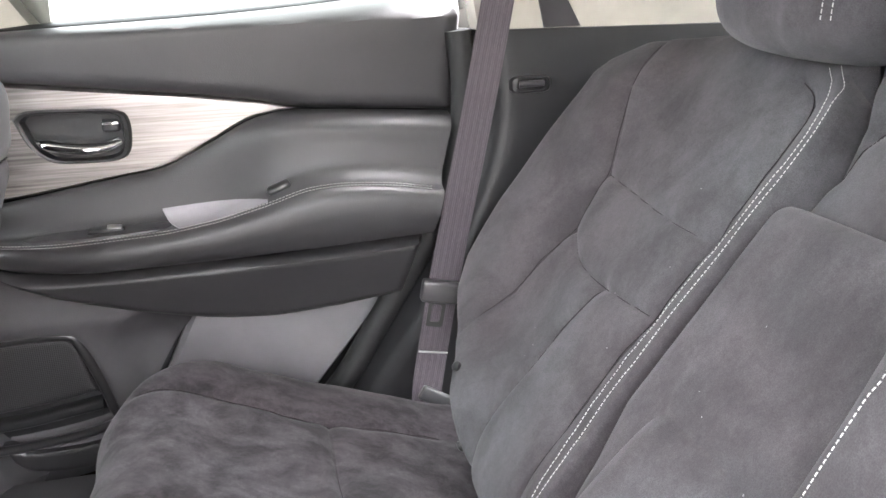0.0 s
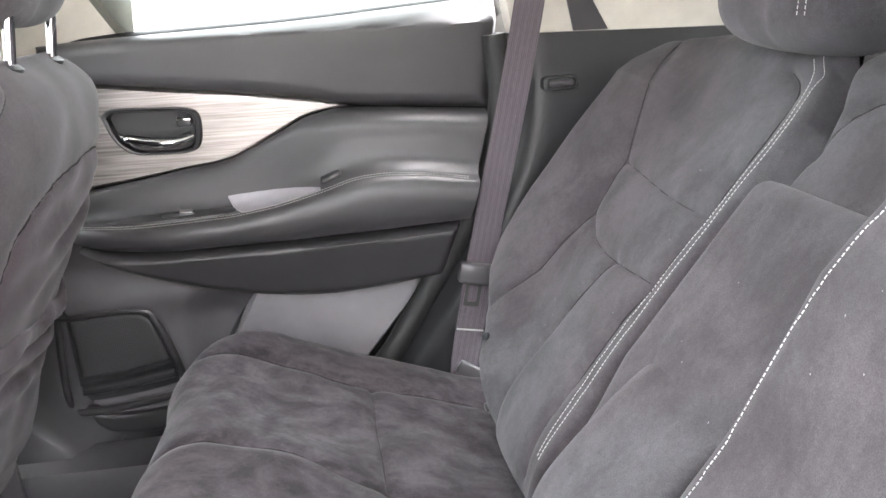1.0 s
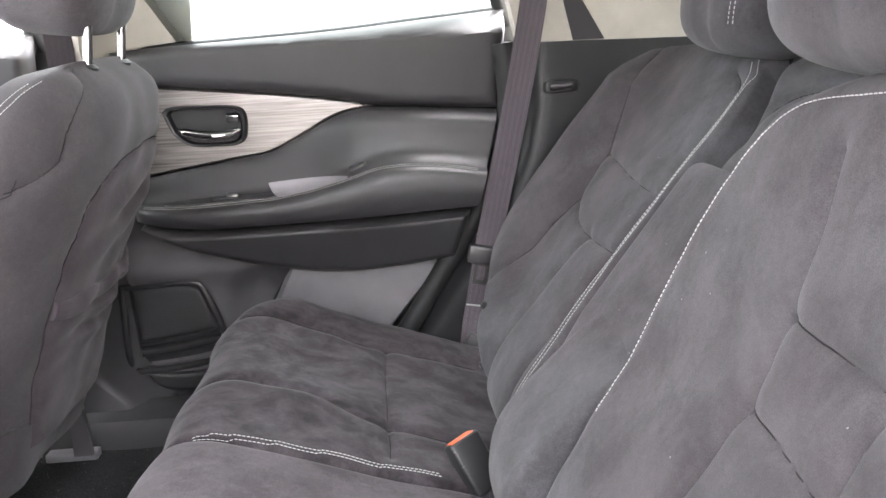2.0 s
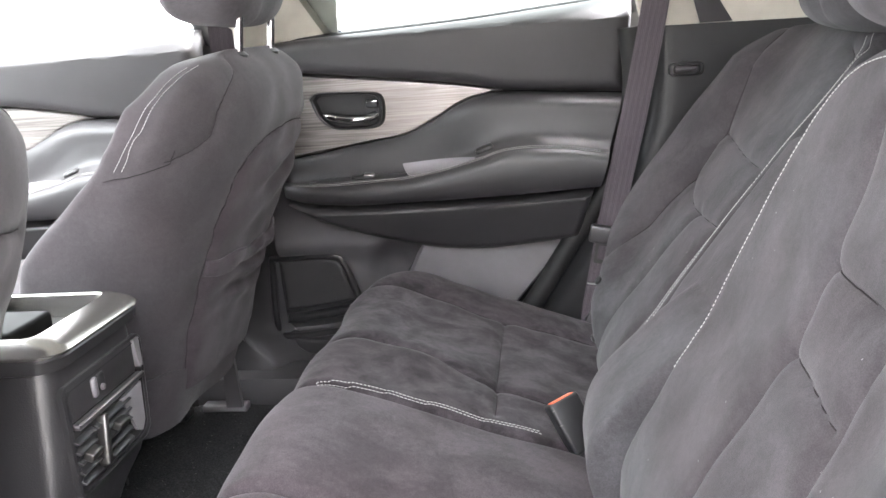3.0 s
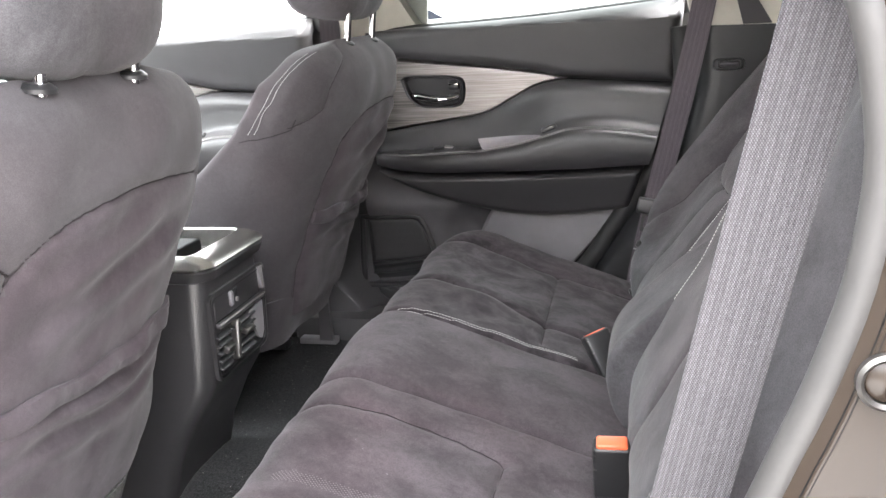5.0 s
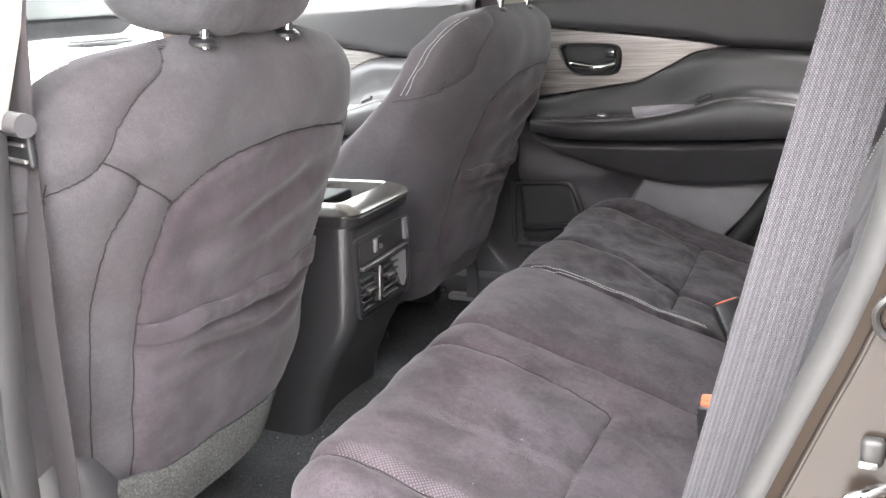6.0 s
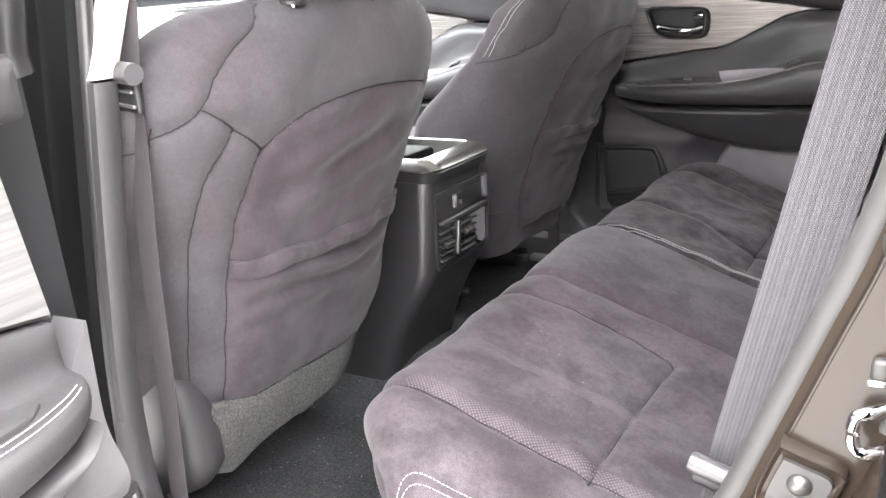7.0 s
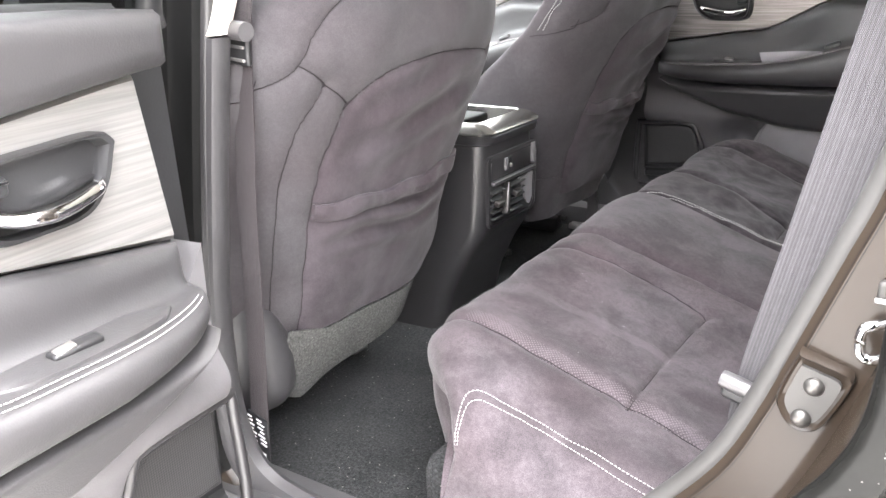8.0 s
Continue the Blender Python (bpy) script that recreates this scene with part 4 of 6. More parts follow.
    shell("pull_cup", np.array(cg), np.array([0, 0.004, -0.006]), M_CUP, t, "pale grey lining of the pull cup")
    g = on_sweep(0.052, 0.80)
    rounded("cup_end", (0.036, 0.016, 0.012), (g[0], g[1], g[2] + 0.001), M_TRIM, t, "dark end of the pull cup", 0.006, (20, -20, 0), 3)
    # lower pad
    top4 = S([(-0.345, 0.417), (-0.29, 0.410), (-0.20, 0.405), (0.0, 0.407), (0.13, 0.410), (0.268, 0.417)])
    low4 = S([(-0.352, 0.410), (-0.288, 0.371), (-0.19, 0.334), (-0.10, 0.310), (-0.04, 0.299), (0.03, 0.2935), (0.10, 0.297), (0.16, 0.303), (0.232, 0.312)])
    shell("lower_pad", between(top4, low4, 100, 30, lambda x, z: 0.765, lambda x, z: 0.042 + 0.036 * np.clip((z - 0.30) / 0.1, 0, 1), 0.020), np.array([0, 0.04, 0]), M_LEATHER, t, "black leatherette lower door pad")
    # grey panel behind the seat cushion
    grey = between(S([(-0.088, 0.312), (-0.02, 0.302), (0.07, 0.300), (0.226, 0.316)]), S([(-0.20, 0.09), (-0.10, 0.085), (-0.03, 0.085), (0.045, 0.11)]), 40, 40, lambda x, z: 0.778 + 0.05 * (z - 0.3), 0.008, 0.012)
    shell("lower_panel", grey, np.array([0, 0.04, 0]), M_GREYPLASTIC, t, "mid grey plastic lower door panel")
    # speaker panel with a hollow round the mesh
    st = S([(-0.404, 0.475), (-0.37, 0.43), (-0.325, 0.400), (-0.242, 0.362), (-0.131, 0.326), (-0.085, 0.311)])
    sb = S([(-0.392, 0.112), (-0.36, 0.102), (-0.32, 0.100), (-0.28, 0.102), (-0.24, 0.108), (-0.205, 0.118)])
    hull = S([(-0.420, 0.281), (-0.29, 0.284), (-0.262, 0.262), (-0.232, 0.165), (-0.240, 0.125), (-0.405, 0.105), (-0.425, 0.14), (-0.420, 0.281)])
    HP = catmull(hull, 60)
    def hollowed(x, z):
        p = np.stack([x.ravel(), z.ravel()], 1)
        inside = np.zeros(len(p), bool)
        for (x0, z0), (x1, z1) in zip(HP[:-1], HP[1:]):
            hit = ((z0 > p[:, 1]) != (z1 > p[:, 1])) & (p[:, 0] < (x1 - x0) * (p[:, 1] - z0) / (z1 - z0 + 1e-12) + x0)
            inside ^= hit
        d = edge_distance(p, HP) * np.where(inside, 1, -1)
        deep = 0.030 / (1 + np.exp(-d / 0.0035))
        ridge = 0.022 * np.exp(-(((p[:, 1] - 0.315) / 0.035) ** 2))
        cove = 0.040 * np.exp(-((((p[:, 0] - dx + 0.150) / 0.050) ** 2 + ((p[:, 1] - 0.235) / 0.075) ** 2) ** 1.5))
        return (0.782 + deep - ridge + cove).reshape(x.shape)
    sg = between(st, sb, 110, 110, 0.0, 0.0, 0.02)
    sg[..., 1] = hollowed(sg[..., 0], sg[..., 2])
    shell("speaker_panel", sg, np.array([0, 0.05, 0]), M_PANEL, t, "dark grey plastic speaker panel with a bottle bin")
    tube("bin_rim", np.c_[HP[:-1, 0], np.full(len(HP) - 1, 0.786), HP[:-1, 1]], 0.0075, M_TRIM, t, "rounded black rim of the door bin", 12, (0, 1, 0), 1.0, True)
    shell("lower_edge", between(S([(-0.40, 0.112), (-0.36, 0.100), (-0.32, 0.098), (-0.28, 0.100), (-0.24, 0.106), (-0.20, 0.116)]), S([(-0.385, 0.080), (-0.36, 0.062), (-0.32, 0.056), (-0.28, 0.056), (-0.24, 0.066), (-0.20, 0.085)]), 40, 12, 0.790, 0.010, 0.010), BACK, M_TRIM, t, "black lower edge of the door panel")
    shell("bin_liner", between(S([(-0.416, 0.276), (-0.35, 0.278), (-0.292, 0.277), (-0.266, 0.255)]), S([(-0.409, 0.108), (-0.35, 0.112), (-0.29, 0.119), (-0.240, 0.130)]), 40, 40, 0.8105, 0.0, 0.003), BACK, M_BLACKPLASTIC, t, "black back of the door bin")
    gt = S([(-0.412, 0.272), (-0.35, 0.275), (-0.295, 0.274), (-0.272, 0.255)])
    gb = S([(-0.407, 0.158), (-0.35, 0.163), (-0.29, 0.170), (-0.250, 0.178)])
    shell("speaker_grille", between(gt, gb, 40, 40, 0.808, 0.006, 0.012), BACK, M_GRILLE, t, "dark speaker mesh")
    shell("bin_ledge", between(S([(-0.408, 0.150), (-0.35, 0.154), (-0.24, 0.170)]), S([(-0.408, 0.128), (-0.35, 0.132), (-0.24, 0.148)]), 30, 12, 0.806, 0.012, 0.008), BACK, M_BLACKPLASTIC, t, "black plastic lip of the door bin")
    # handle bowl and lever
    hx = lambda x: x + dx + handle
    ring = catmull([(-0.294, 0.612), (-0.278, 0.622), (-0.22, 0.621), (-0.162, 0.617), (-0.144, 0.602), (-0.146, 0.562), (-0.162, 0.548), (-0.20, 0.546), (-0.250, 0.550), (-0.278, 0.573), (-0.294, 0.612)], 64)[:-1]
    ring[:, 0] += dx + handle
    c = ring.mean(0)
    def loop(k, y):
        q = c + (ring - c) * k
        return np.stack([q[:, 0], np.full(len(q), y), q[:, 1]], 1)
    loft("handle_bezel", [loop(1.0, 0.790), loop(1.01, 0.772), loop(0.97, 0.767), loop(0.90, 0.768), loop(0.86, 0.774), loop(0.84, 0.7815), loop(0.6, 0.7825), loop(0.05, 0.7828)], M_BLACKPLASTIC, t, "black handle bowl")
    lever = catmull([(hx(-0.266), 0.772, 0.582), (hx(-0.245), 0.764, 0.575), (hx(-0.210), 0.760, 0.569), (hx(-0.180), 0.763, 0.569), (hx(-0.160), 0.772, 0.574)], 30)
    tube("handle_lever", lever, np.interp(np.linspace(0, 1, 30), [0, 0.15, 0.6, 1], [0.009, 0.0185, 0.0195, 0.015]), M_CHROME, t, "chrome inner door lever", 14, (0, 0, 1), 0.5)
    rounded("lock_knob", (0.026, 0.012, 0.018), (hx(-0.168), 0.776, 0.596), M_BLACKPLASTIC, t, "", 0.005, (0, 0, 0), 3)
    rounded("lock_edge", (0.022, 0.003, 0.004), (hx(-0.168), 0.769, 0.600), M_CHROME, t, "bright edge of the lock knob", 0.001)
    # glass and its frame
    shell_y = lambda z: np.interp(z, [0.72, 1.10], [0.835, 0.665])
    fr = S([(-0.425, 0.70), (-0.40, 0.85), (-0.365, 1.02), (-0.33, 1.065), (-0.10, 1.085), (0.15, 1.075), (0.27, 0.94), (0.355, 0.74)])
    fp = catmull(fr, 90)
    tube("window_frame", np.c_[fp[:, 0], shell_y(fp[:, 1]), fp[:, 1]], 0.019, M_BLACKPLASTIC, t, "black window frame", 10, (0, 1, 0), 1.0)
    # the rear glass tint is added to dim daylight on the bench
    p = pane("window_glass", [P(-0.42, 0.835, 0.715), P(0.345, 0.835, 0.735), P(0.14, 0.672, 1.07), P(-0.33, 0.672, 1.06)], M_TINTED if dx == 0 else M_GLASS, 0.004, t, "side glass with a tint added to dim daylight" if dx == 0 else "clear side glass")
    p.visible_shadow = dx == 0
    XF.pop()
    return t


door("rear_door", "black rear door panel with brushed metal insert, closed")
door("front_door", "black front door panel with brushed metal insert, closed", -0.852, 0.18)
MIRROR = Matrix.Diagonal((1, -1, 1, 1))
door("front_door", "black front door panel behind the centre pillar, closed", -0.852, 0.18, MIRROR)
HINGE = Vector((-0.369, -0.863, 0))
OPEN = Matrix.Translation(HINGE + Vector((0, 0, -0.028))) @ Matrix.Rotation(radians(-84), 4, "Z") @ Matrix.Translation(-HINGE)
door("rear_door", "black rear door panel with brushed metal insert, swung open", 0.0, 0.0, OPEN @ MIRROR, M_BRUSHED_OPEN_LIT, -0.008)


# ---------------------------------------------------------------- rear bench
cushion = thing("rear_seat_cushion", (0.05, 0, 0.05), "dark charcoal suede rear bench cushion with nap marks", "seat cushion")
C_PROF = [(0.30, 0.148), (0.20, 0.182), (0.09, 0.2185), (0.0, 0.250), (-0.08, 0.277), (-0.125, 0.288), (-0.165, 0.281), (-0.192, 0.250), (-0.199, 0.19), (-0.185, 0.12), (-0.16, 0.04)]


def c_left(f, x):
    return -0.702 + 0.075 * np.clip((f - 0.52) / 0.25, 0, 1) ** 2, np.full_like(x, -0.147)


def c_right(f, x):
    return np.full_like(x, 0.117), 0.694 - 0.10 * np.clip((f - 0.48) / 0.25, 0, 1) ** 2


def bolster(y, x, z, at):
    return 0.014 * np.exp(-(((np.abs(y) - at) / 0.05) ** 2))


def round_front(x, y, z):
    """The bench's front corners swing back in plan."""
    k = np.clip((np.abs(y) - 0.46) / 0.24, 0, 1) ** 2
    return x + 0.085 * k * np.clip((0.02 - x) / 0.16, 0, 1), y, z


pad_l = Pad(C_PROF, c_left, "x", -1.0)
pad_l.build("left_pad", M_SUEDE, cushion,
    seams=[[(-0.535, 0.24), (-0.532, 0.10), (-0.543, 0.0), (-0.546, -0.11), (-0.54, -0.19)], [(-0.232, 0.095), (-0.224, 0.02), (-0.222, -0.06), (-0.236, -0.14), (-0.24, -0.19)], [(-0.54, 0.094), (-0.385, 0.090), (-0.232, 0.094)]],
    strips=[([(-0.528, 0.20), (-0.524, 0.09), (-0.535, 0.0), (-0.535, -0.13)], 0.014), ([(-0.386, 0.085), (-0.396, 0.0), (-0.405, -0.13)], 0.010)], strip_mat=M_PERF,
    warp=round_front, edge=(0.10, 0.014), ends=(0.03, 0.03), extra=lambda y, x, z: -0.006 * np.exp(-(((y + 0.385) / 0.10) ** 2)), thick=0.10, label="dark charcoal suede seat pad with a perforated strip", seed=3, uneven=0.005)
pad_c = Pad(C_PROF, lambda f, x: (np.full_like(x, -0.145), np.full_like(x, 0.115)), "x", -1.0)
pad_c.build("centre_pad", M_SUEDE_MID, cushion, edge=(0.018, 0.018), ends=(0.03, 0.03), extra=lambda y, x, z: 0.008 * np.cos(np.clip((y + 0.015) / 0.13, -1, 1) * 1.57), thick=0.10, label="plain suede centre pad", seed=5, uneven=0.004)
pad_r = Pad(C_PROF, c_right, "x", -1.0)
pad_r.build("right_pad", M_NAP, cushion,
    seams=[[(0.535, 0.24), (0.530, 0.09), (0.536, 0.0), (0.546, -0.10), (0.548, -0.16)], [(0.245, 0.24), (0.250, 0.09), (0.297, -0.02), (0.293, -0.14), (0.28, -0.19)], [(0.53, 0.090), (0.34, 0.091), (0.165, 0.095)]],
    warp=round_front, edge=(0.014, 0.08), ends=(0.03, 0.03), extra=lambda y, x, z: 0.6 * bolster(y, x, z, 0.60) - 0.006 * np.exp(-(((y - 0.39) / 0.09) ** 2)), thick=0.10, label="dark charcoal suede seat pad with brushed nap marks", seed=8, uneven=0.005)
for off in (0.1235, 0.1295):
    p, n = pad_r.on([(off - 0.010, -0.145), (off - 0.004, -0.10), (off, -0.04), (off + 0.004, 0.04), (off + 0.008, 0.16)])
    stitches("stitching", p, n, cushion)
for off in (0.0, 0.0065):
    rim_y = pad_l.edges()[0]
    way = [(float(pad_l.at_s(v)) + more, inset) for v, more, inset in ((0.19, 0, 0.058), (0.063, 0, 0.057), (-0.01, 0, 0.050), (-0.05, 0, 0.045), (-0.075, 0, 0.040), (-0.092, 0, 0.032), (-0.099, 0, 0.022), (-0.101, 0, 0.012), (-0.102, 0, 0.004))]
    p, n = pad_l.on([(float(np.interp(s, pad_l.s, rim_y)) + max(0.003, inset - off), s - 1.1 * off * (inset < 0.0495)) for s, inset in way], raw=True)
    for _ in range(45):
        p[1:-1] = 0.25 * p[:-2] + 0.5 * p[1:-1] + 0.25 * p[2:]
    p = p + 0.0016 * n
    drop = np.linspace(0.006, 0.075, 14)
    p = np.vstack([p, p[-1] + np.stack([-0.05 * drop, 0 * drop - 0.001, -drop], 1)])
    n = np.vstack([n, np.tile((-0.2, -1.0, 0.0), (14, 1))])
    stitches("stitching", p, n, cushion, 0.0050, 0.0036, 0.0008)
rounded("cushion_base", (0.42, 1.30, 0.14), (0.07, 0, 0.06), M_CARPET, cushion, "carpeted seat riser", 0.02)

R_PROF = [(0.240, 0.185), (0.262, 0.255), (0.320, 0.341), (0.395, 0.448), (0.477, 0.554), (0.550, 0.645), (0.582, 0.682), (0.613, 0.697), (0.65, 0.69)]
back_r = thing("right_backrest", (0.28, 0.35, 0.19), "charcoal suede outboard rear backrest, reclined", "seat backrest")


def r_sides(f, z):
    inner = np.interp(z, [0.18, 0.28, 0.38, 0.45, 0.52, 0.585, 0.626, 0.655, 0.68], [0.190, 0.190, 0.186, 0.176, 0.165, 0.162, 0.166, 0.184, 0.21])
    outer = np.interp(z + 0.03 * np.clip((f - 0.86) / 0.14, 0, 1), [0.18, 0.205, 0.23, 0.26, 0.29, 0.315, 0.34, 0.375, 0.45, 0.58, 0.64, 0.675, 0.70, 0.73], [0.34, 0.39, 0.44, 0.490, 0.522, 0.565, 0.625, 0.660, 0.672, 0.668, 0.660, 0.625, 0.57, 0.51])
    return inner, outer


def r_puff(y, x, z):
    """The side bolster stands out from a flatter middle."""
    wing = 0.047 / (1 + np.exp(-(y - np.interp(z, [0.20, 0.30, 0.38, 0.64, 0.69], [0.40, 0.455, 0.512, 0.512, 0.54])) / 0.020)) * np.interp(z, [0.18, 0.26, 0.34, 0.62, 0.69], [0.7, 0.9, 1, 1, 0.35])
    return wing + 0.006 * np.sin((y - 0.22) / 0.26 * 3.14).clip(0) + 0.010 * np.exp(-(((y - 0.17) / 0.03) ** 2))


pb = Pad(R_PROF, r_sides, "z", 1.0)
pb.build("back_pad", M_SUEDE_SOFT, back_r,
    seams=[[(0.560, 0.676), (0.546, 0.648), (0.520, 0.602), (0.490, 0.553), (0.484, 0.532), (0.476, 0.479), (0.488, 0.426), (0.500, 0.365), (0.512, 0.315)], [(0.484, 0.535), (0.407, 0.530), (0.312, 0.524), (0.220, 0.524)], [(0.476, 0.470), (0.42, 0.449), (0.34, 0.444), (0.228, 0.450)], [(0.338, 0.442), (0.354, 0.391), (0.374, 0.323), (0.380, 0.26), (0.372, 0.21)], [(0.262, 0.668), (0.229, 0.655), (0.220, 0.622), (0.220, 0.585), (0.219, 0.524), (0.228, 0.448), (0.240, 0.375), (0.246, 0.30), (0.242, 0.22)]],
    edge=(0.012, 0.055), ends=(0.03, 0.03), extra=r_puff, thick=0.07, label="charcoal suede back pad with a side bolster", seed=11, uneven=0.003)
for way in ([(0.238, 0.682), (0.212, 0.664), (0.193, 0.627), (0.190, 0.592), (0.194, 0.539), (0.209, 0.463), (0.219, 0.383), (0.220, 0.321), (0.211, 0.255)], [(0.226, 0.685), (0.196, 0.664), (0.180, 0.626), (0.175, 0.585), (0.178, 0.524), (0.189, 0.448), (0.200, 0.383), (0.203, 0.326), (0.201, 0.255)]):
    p, n = pb.on(way)
    stitches("stitching", p, n, back_r, 0.0050, 0.0036, 0.0007)
for y, z in ((0.468, 0.285), (0.405, 0.225)):
    q, nq = pb.on([(y, z), (y + 0.002, z + 0.002)], -0.001, 3)
    turned("trim_clip", [(0.0, 0.0), (0.007, 0.0), (0.007, 0.004), (0.003, 0.006), (0.0, 0.006)], tuple(q[0]), tuple(nq[0]), M_BLACKPLASTIC, back_r, "small black trim clip", 12)

centre = thing("centre_seatback", (0.28, 0, 0.19), "charcoal suede centre backrest with folded arm rest", "seat backrest")
pc = Pad([(x + 0.012, z - 0.008) for x, z in R_PROF], lambda f, z: (np.full_like(z, -0.20), np.interp(z, [0.18, 0.38, 0.45, 0.52, 0.60, 0.64, 0.68], [0.186, 0.182, 0.172, 0.161, 0.158, 0.168, 0.20])), "z", 1.0)
pc.build("back_pad", M_SUEDE_SOFT, centre, seams=[[(-0.02, 0.668), (0.06, 0.664), (0.115, 0.652), (0.146, 0.628), (0.150, 0.600)]], edge=(0.02, 0.02), ends=(0.02, 0.03), thick=0.06, label="plain suede centre pad", seed=14, uneven=0.003)
pa = Pad([(0.276, 0.262), (0.292, 0.295), (0.324, 0.345), (0.386, 0.436), (0.436, 0.505), (0.472, 0.556), (0.487, 0.578)], lambda f, z: (np.full_like(z, -0.20), np.interp(z, [0.25, 0.34, 0.39, 0.48, 0.575], [0.155, 0.160, 0.172, 0.164, 0.156])), "z", 1.0)
pa.build("arm_rest", M_SUEDE_SOFT, centre, edge=(0.025, 0.025), ends=(0.04, 0.022), extra=lambda y, x, z: 0.016 + 0 * y, thick=0.05, label="folded suede arm rest", seed=15, uneven=0.003)

lobe = Pad([(0.262, 0.145), (0.228, 0.185), (0.212, 0.225), (0.210, 0.262), (0.222, 0.300), (0.258, 0.340), (0.312, 0.385), (0.375, 0.43)], lambda f, z: (np.full_like(z, -0.055), np.interp(z, [0.14, 0.20, 0.30, 0.36, 0.43], [0.06, 0.095, 0.11, 0.125, 0.14])), "z", 1.0)
lobe.build("arm_rest_base", M_SUEDE_SOFT, centre, edge=(0.012, 0.045), ends=(0.03, 0.03), thick=0.05, label="suede lobe under the arm rest", seed=17, uneven=0.003)

L_PROF = [(0.268, 0.160), (0.247, 0.205), (0.244, 0.258), (0.262, 0.308), (0.291, 0.365), (0.346, 0.477), (0.377, 0.553), (0.412, 0.650), (0.430, 0.690), (0.465, 0.712), (0.51, 0.700)]
back_l = thing("left_backrest", (0.28, -0.35, 0.19), "charcoal suede outboard rear backrest, more upright", "seat backrest")
pl = Pad(L_PROF, lambda f, z: (-np.interp(z, [0.18, 0.28, 0.34, 0.40, 0.46, 0.60, 0.665, 0.70, 0.73], [0.45, 0.50, 0.58, 0.635, 0.65, 0.64, 0.62, 0.56, 0.50]), np.interp(z, [0.16, 0.215, 0.26, 0.32, 0.44, 0.50, 0.57, 0.60, 0.64, 0.675, 0.70, 0.72], [-0.09, -0.055, -0.045, -0.05, -0.072, -0.082, -0.092, -0.106, -0.130, -0.163, -0.22, -0.28])), "z", 1.0)
pl.build("back_pad", M_SUEDE_SOFT, back_l,
    seams=[[(-0.300, 0.552), (-0.36, 0.551), (-0.43, 0.549)], [(-0.296, 0.486), (-0.348, 0.486), (-0.404, 0.478)]],
    folds=[[(-0.285, 0.66), (-0.292, 0.60), (-0.300, 0.552), (-0.302, 0.51), (-0.296, 0.484), (-0.285, 0.425), (-0.270, 0.36), (-0.262, 0.25)], [(-0.475, 0.675), (-0.47, 0.613), (-0.43, 0.55), (-0.416, 0.476), (-0.434, 0.331), (-0.42, 0.25)]],
    edge=(0.055, 0.034), ends=(0.03, 0.03), extra=lambda y, x, z: 0.022 * np.exp(-(((y + 0.54) / 0.055) ** 2)), thick=0.07, label="charcoal suede back pad", seed=21, uneven=0.004)
for off in (0.0,):
    p, n = pl.on([(-0.36, 0.700), (-0.29, 0.694), (-0.235, 0.686), (-0.195, 0.669), (-0.166, 0.642), (-0.143, 0.611), (-0.123, 0.57), (-0.110, 0.52), (-0.103, 0.47), (-0.098, 0.42), (-0.094, 0.38)])
    stitches("stitching", p, n, back_l, 0.0050, 0.0036, 0.0007)


def cushion_block(name, size, at, mat, parent, label, n=3.0, tilt=0.0, seam=True):
    """A soft block: a superellipsoid, flatter in front."""
    u = np.linspace(-np.pi / 2, np.pi / 2, 40)
    w = np.linspace(0, 2 * np.pi, 80, endpoint=False)
    sg = lambda v, e: np.sign(v) * np.abs(v) ** e
    cu, su = sg(np.cos(u), 2 / n)[:, None], sg(np.sin(u), 2 / n)[:, None]
    x = size[0] / 2 * cu * sg(np.cos(w), 2 / n)[None]
    y = size[1] / 2 * cu * sg(np.sin(w), 2 / n)[None]
    z = size[2] / 2 * su * np.ones_like(w)[None]
    if seam:
        dip = 0.004 * np.exp(-((y / 0.004) ** 2)) + 0.004 * np.exp(-((y / 0.02) ** 2))
        x = x - np.sign(x) * dip
    c, s = math.cos(radians(tilt)), math.sin(radians(tilt))
    g = np.stack([x * c + z * s + at[0], y + at[1], z * c - x * s + at[2]], -1)
    return loft(name, g, mat, parent, label, sharp=60)


def post(parent, x, y, z0, z1, lean):
    dx = (z1 - z0) * math.tan(radians(lean))
    tube("post", catmull([(x, y, z0), (x + dx, y, z1)], 6), 0.0062, M_CHROME, parent, "chrome head rest post", 14, (0, 1, 0))


def head_rest(parent, x, y, z, gap, lean, half, width, posts=True, depth=0.115, ahead=0.0, n=3.2):
    """Two posts in collars and a soft block, under a backrest."""
    for s in (-1, 1) if posts else ():
        turned("collar", [(0.0, 0.0), (0.017, 0.0), (0.017, 0.004), (0.012, 0.008), (0.008, 0.008), (0.0, 0.008)], (x, y + s * half, z - 0.006), (math.sin(radians(lean)), 0, math.cos(radians(lean))), M_BLACKPLASTIC, parent, "black post collar", 20)
        post(parent, x, y + s * half, z - 0.03, z + gap + 0.05, lean)
    cushion_block("head_rest", (depth, width, 0.19), (x + 0.02 - ahead, y, z + gap + 0.092), M_SUEDE_SOFT, parent, "charcoal suede head rest", n, lean)


for par, y in ((back_r, 0.268), (back_l, -0.245)):
    x, z = (0.590, 0.692) if y > 0 else (0.485, 0.708)
    head_rest(par, x, y, z, -0.004 if y > 0 else -0.008, 14, 0.075, 0.285, False, 0.139, 0.012)
for off in (-0.006, 0.008):
    line = [(0.5180 + 0.25 * (z - 0.73) + 0.010 * (abs(z - 0.806) / 0.09) ** 3, 0.174 + off, z) for z in np.linspace(0.728, 0.89, 34)]
    stitches("stitching", line, (-1, 0, 0.2), back_r)


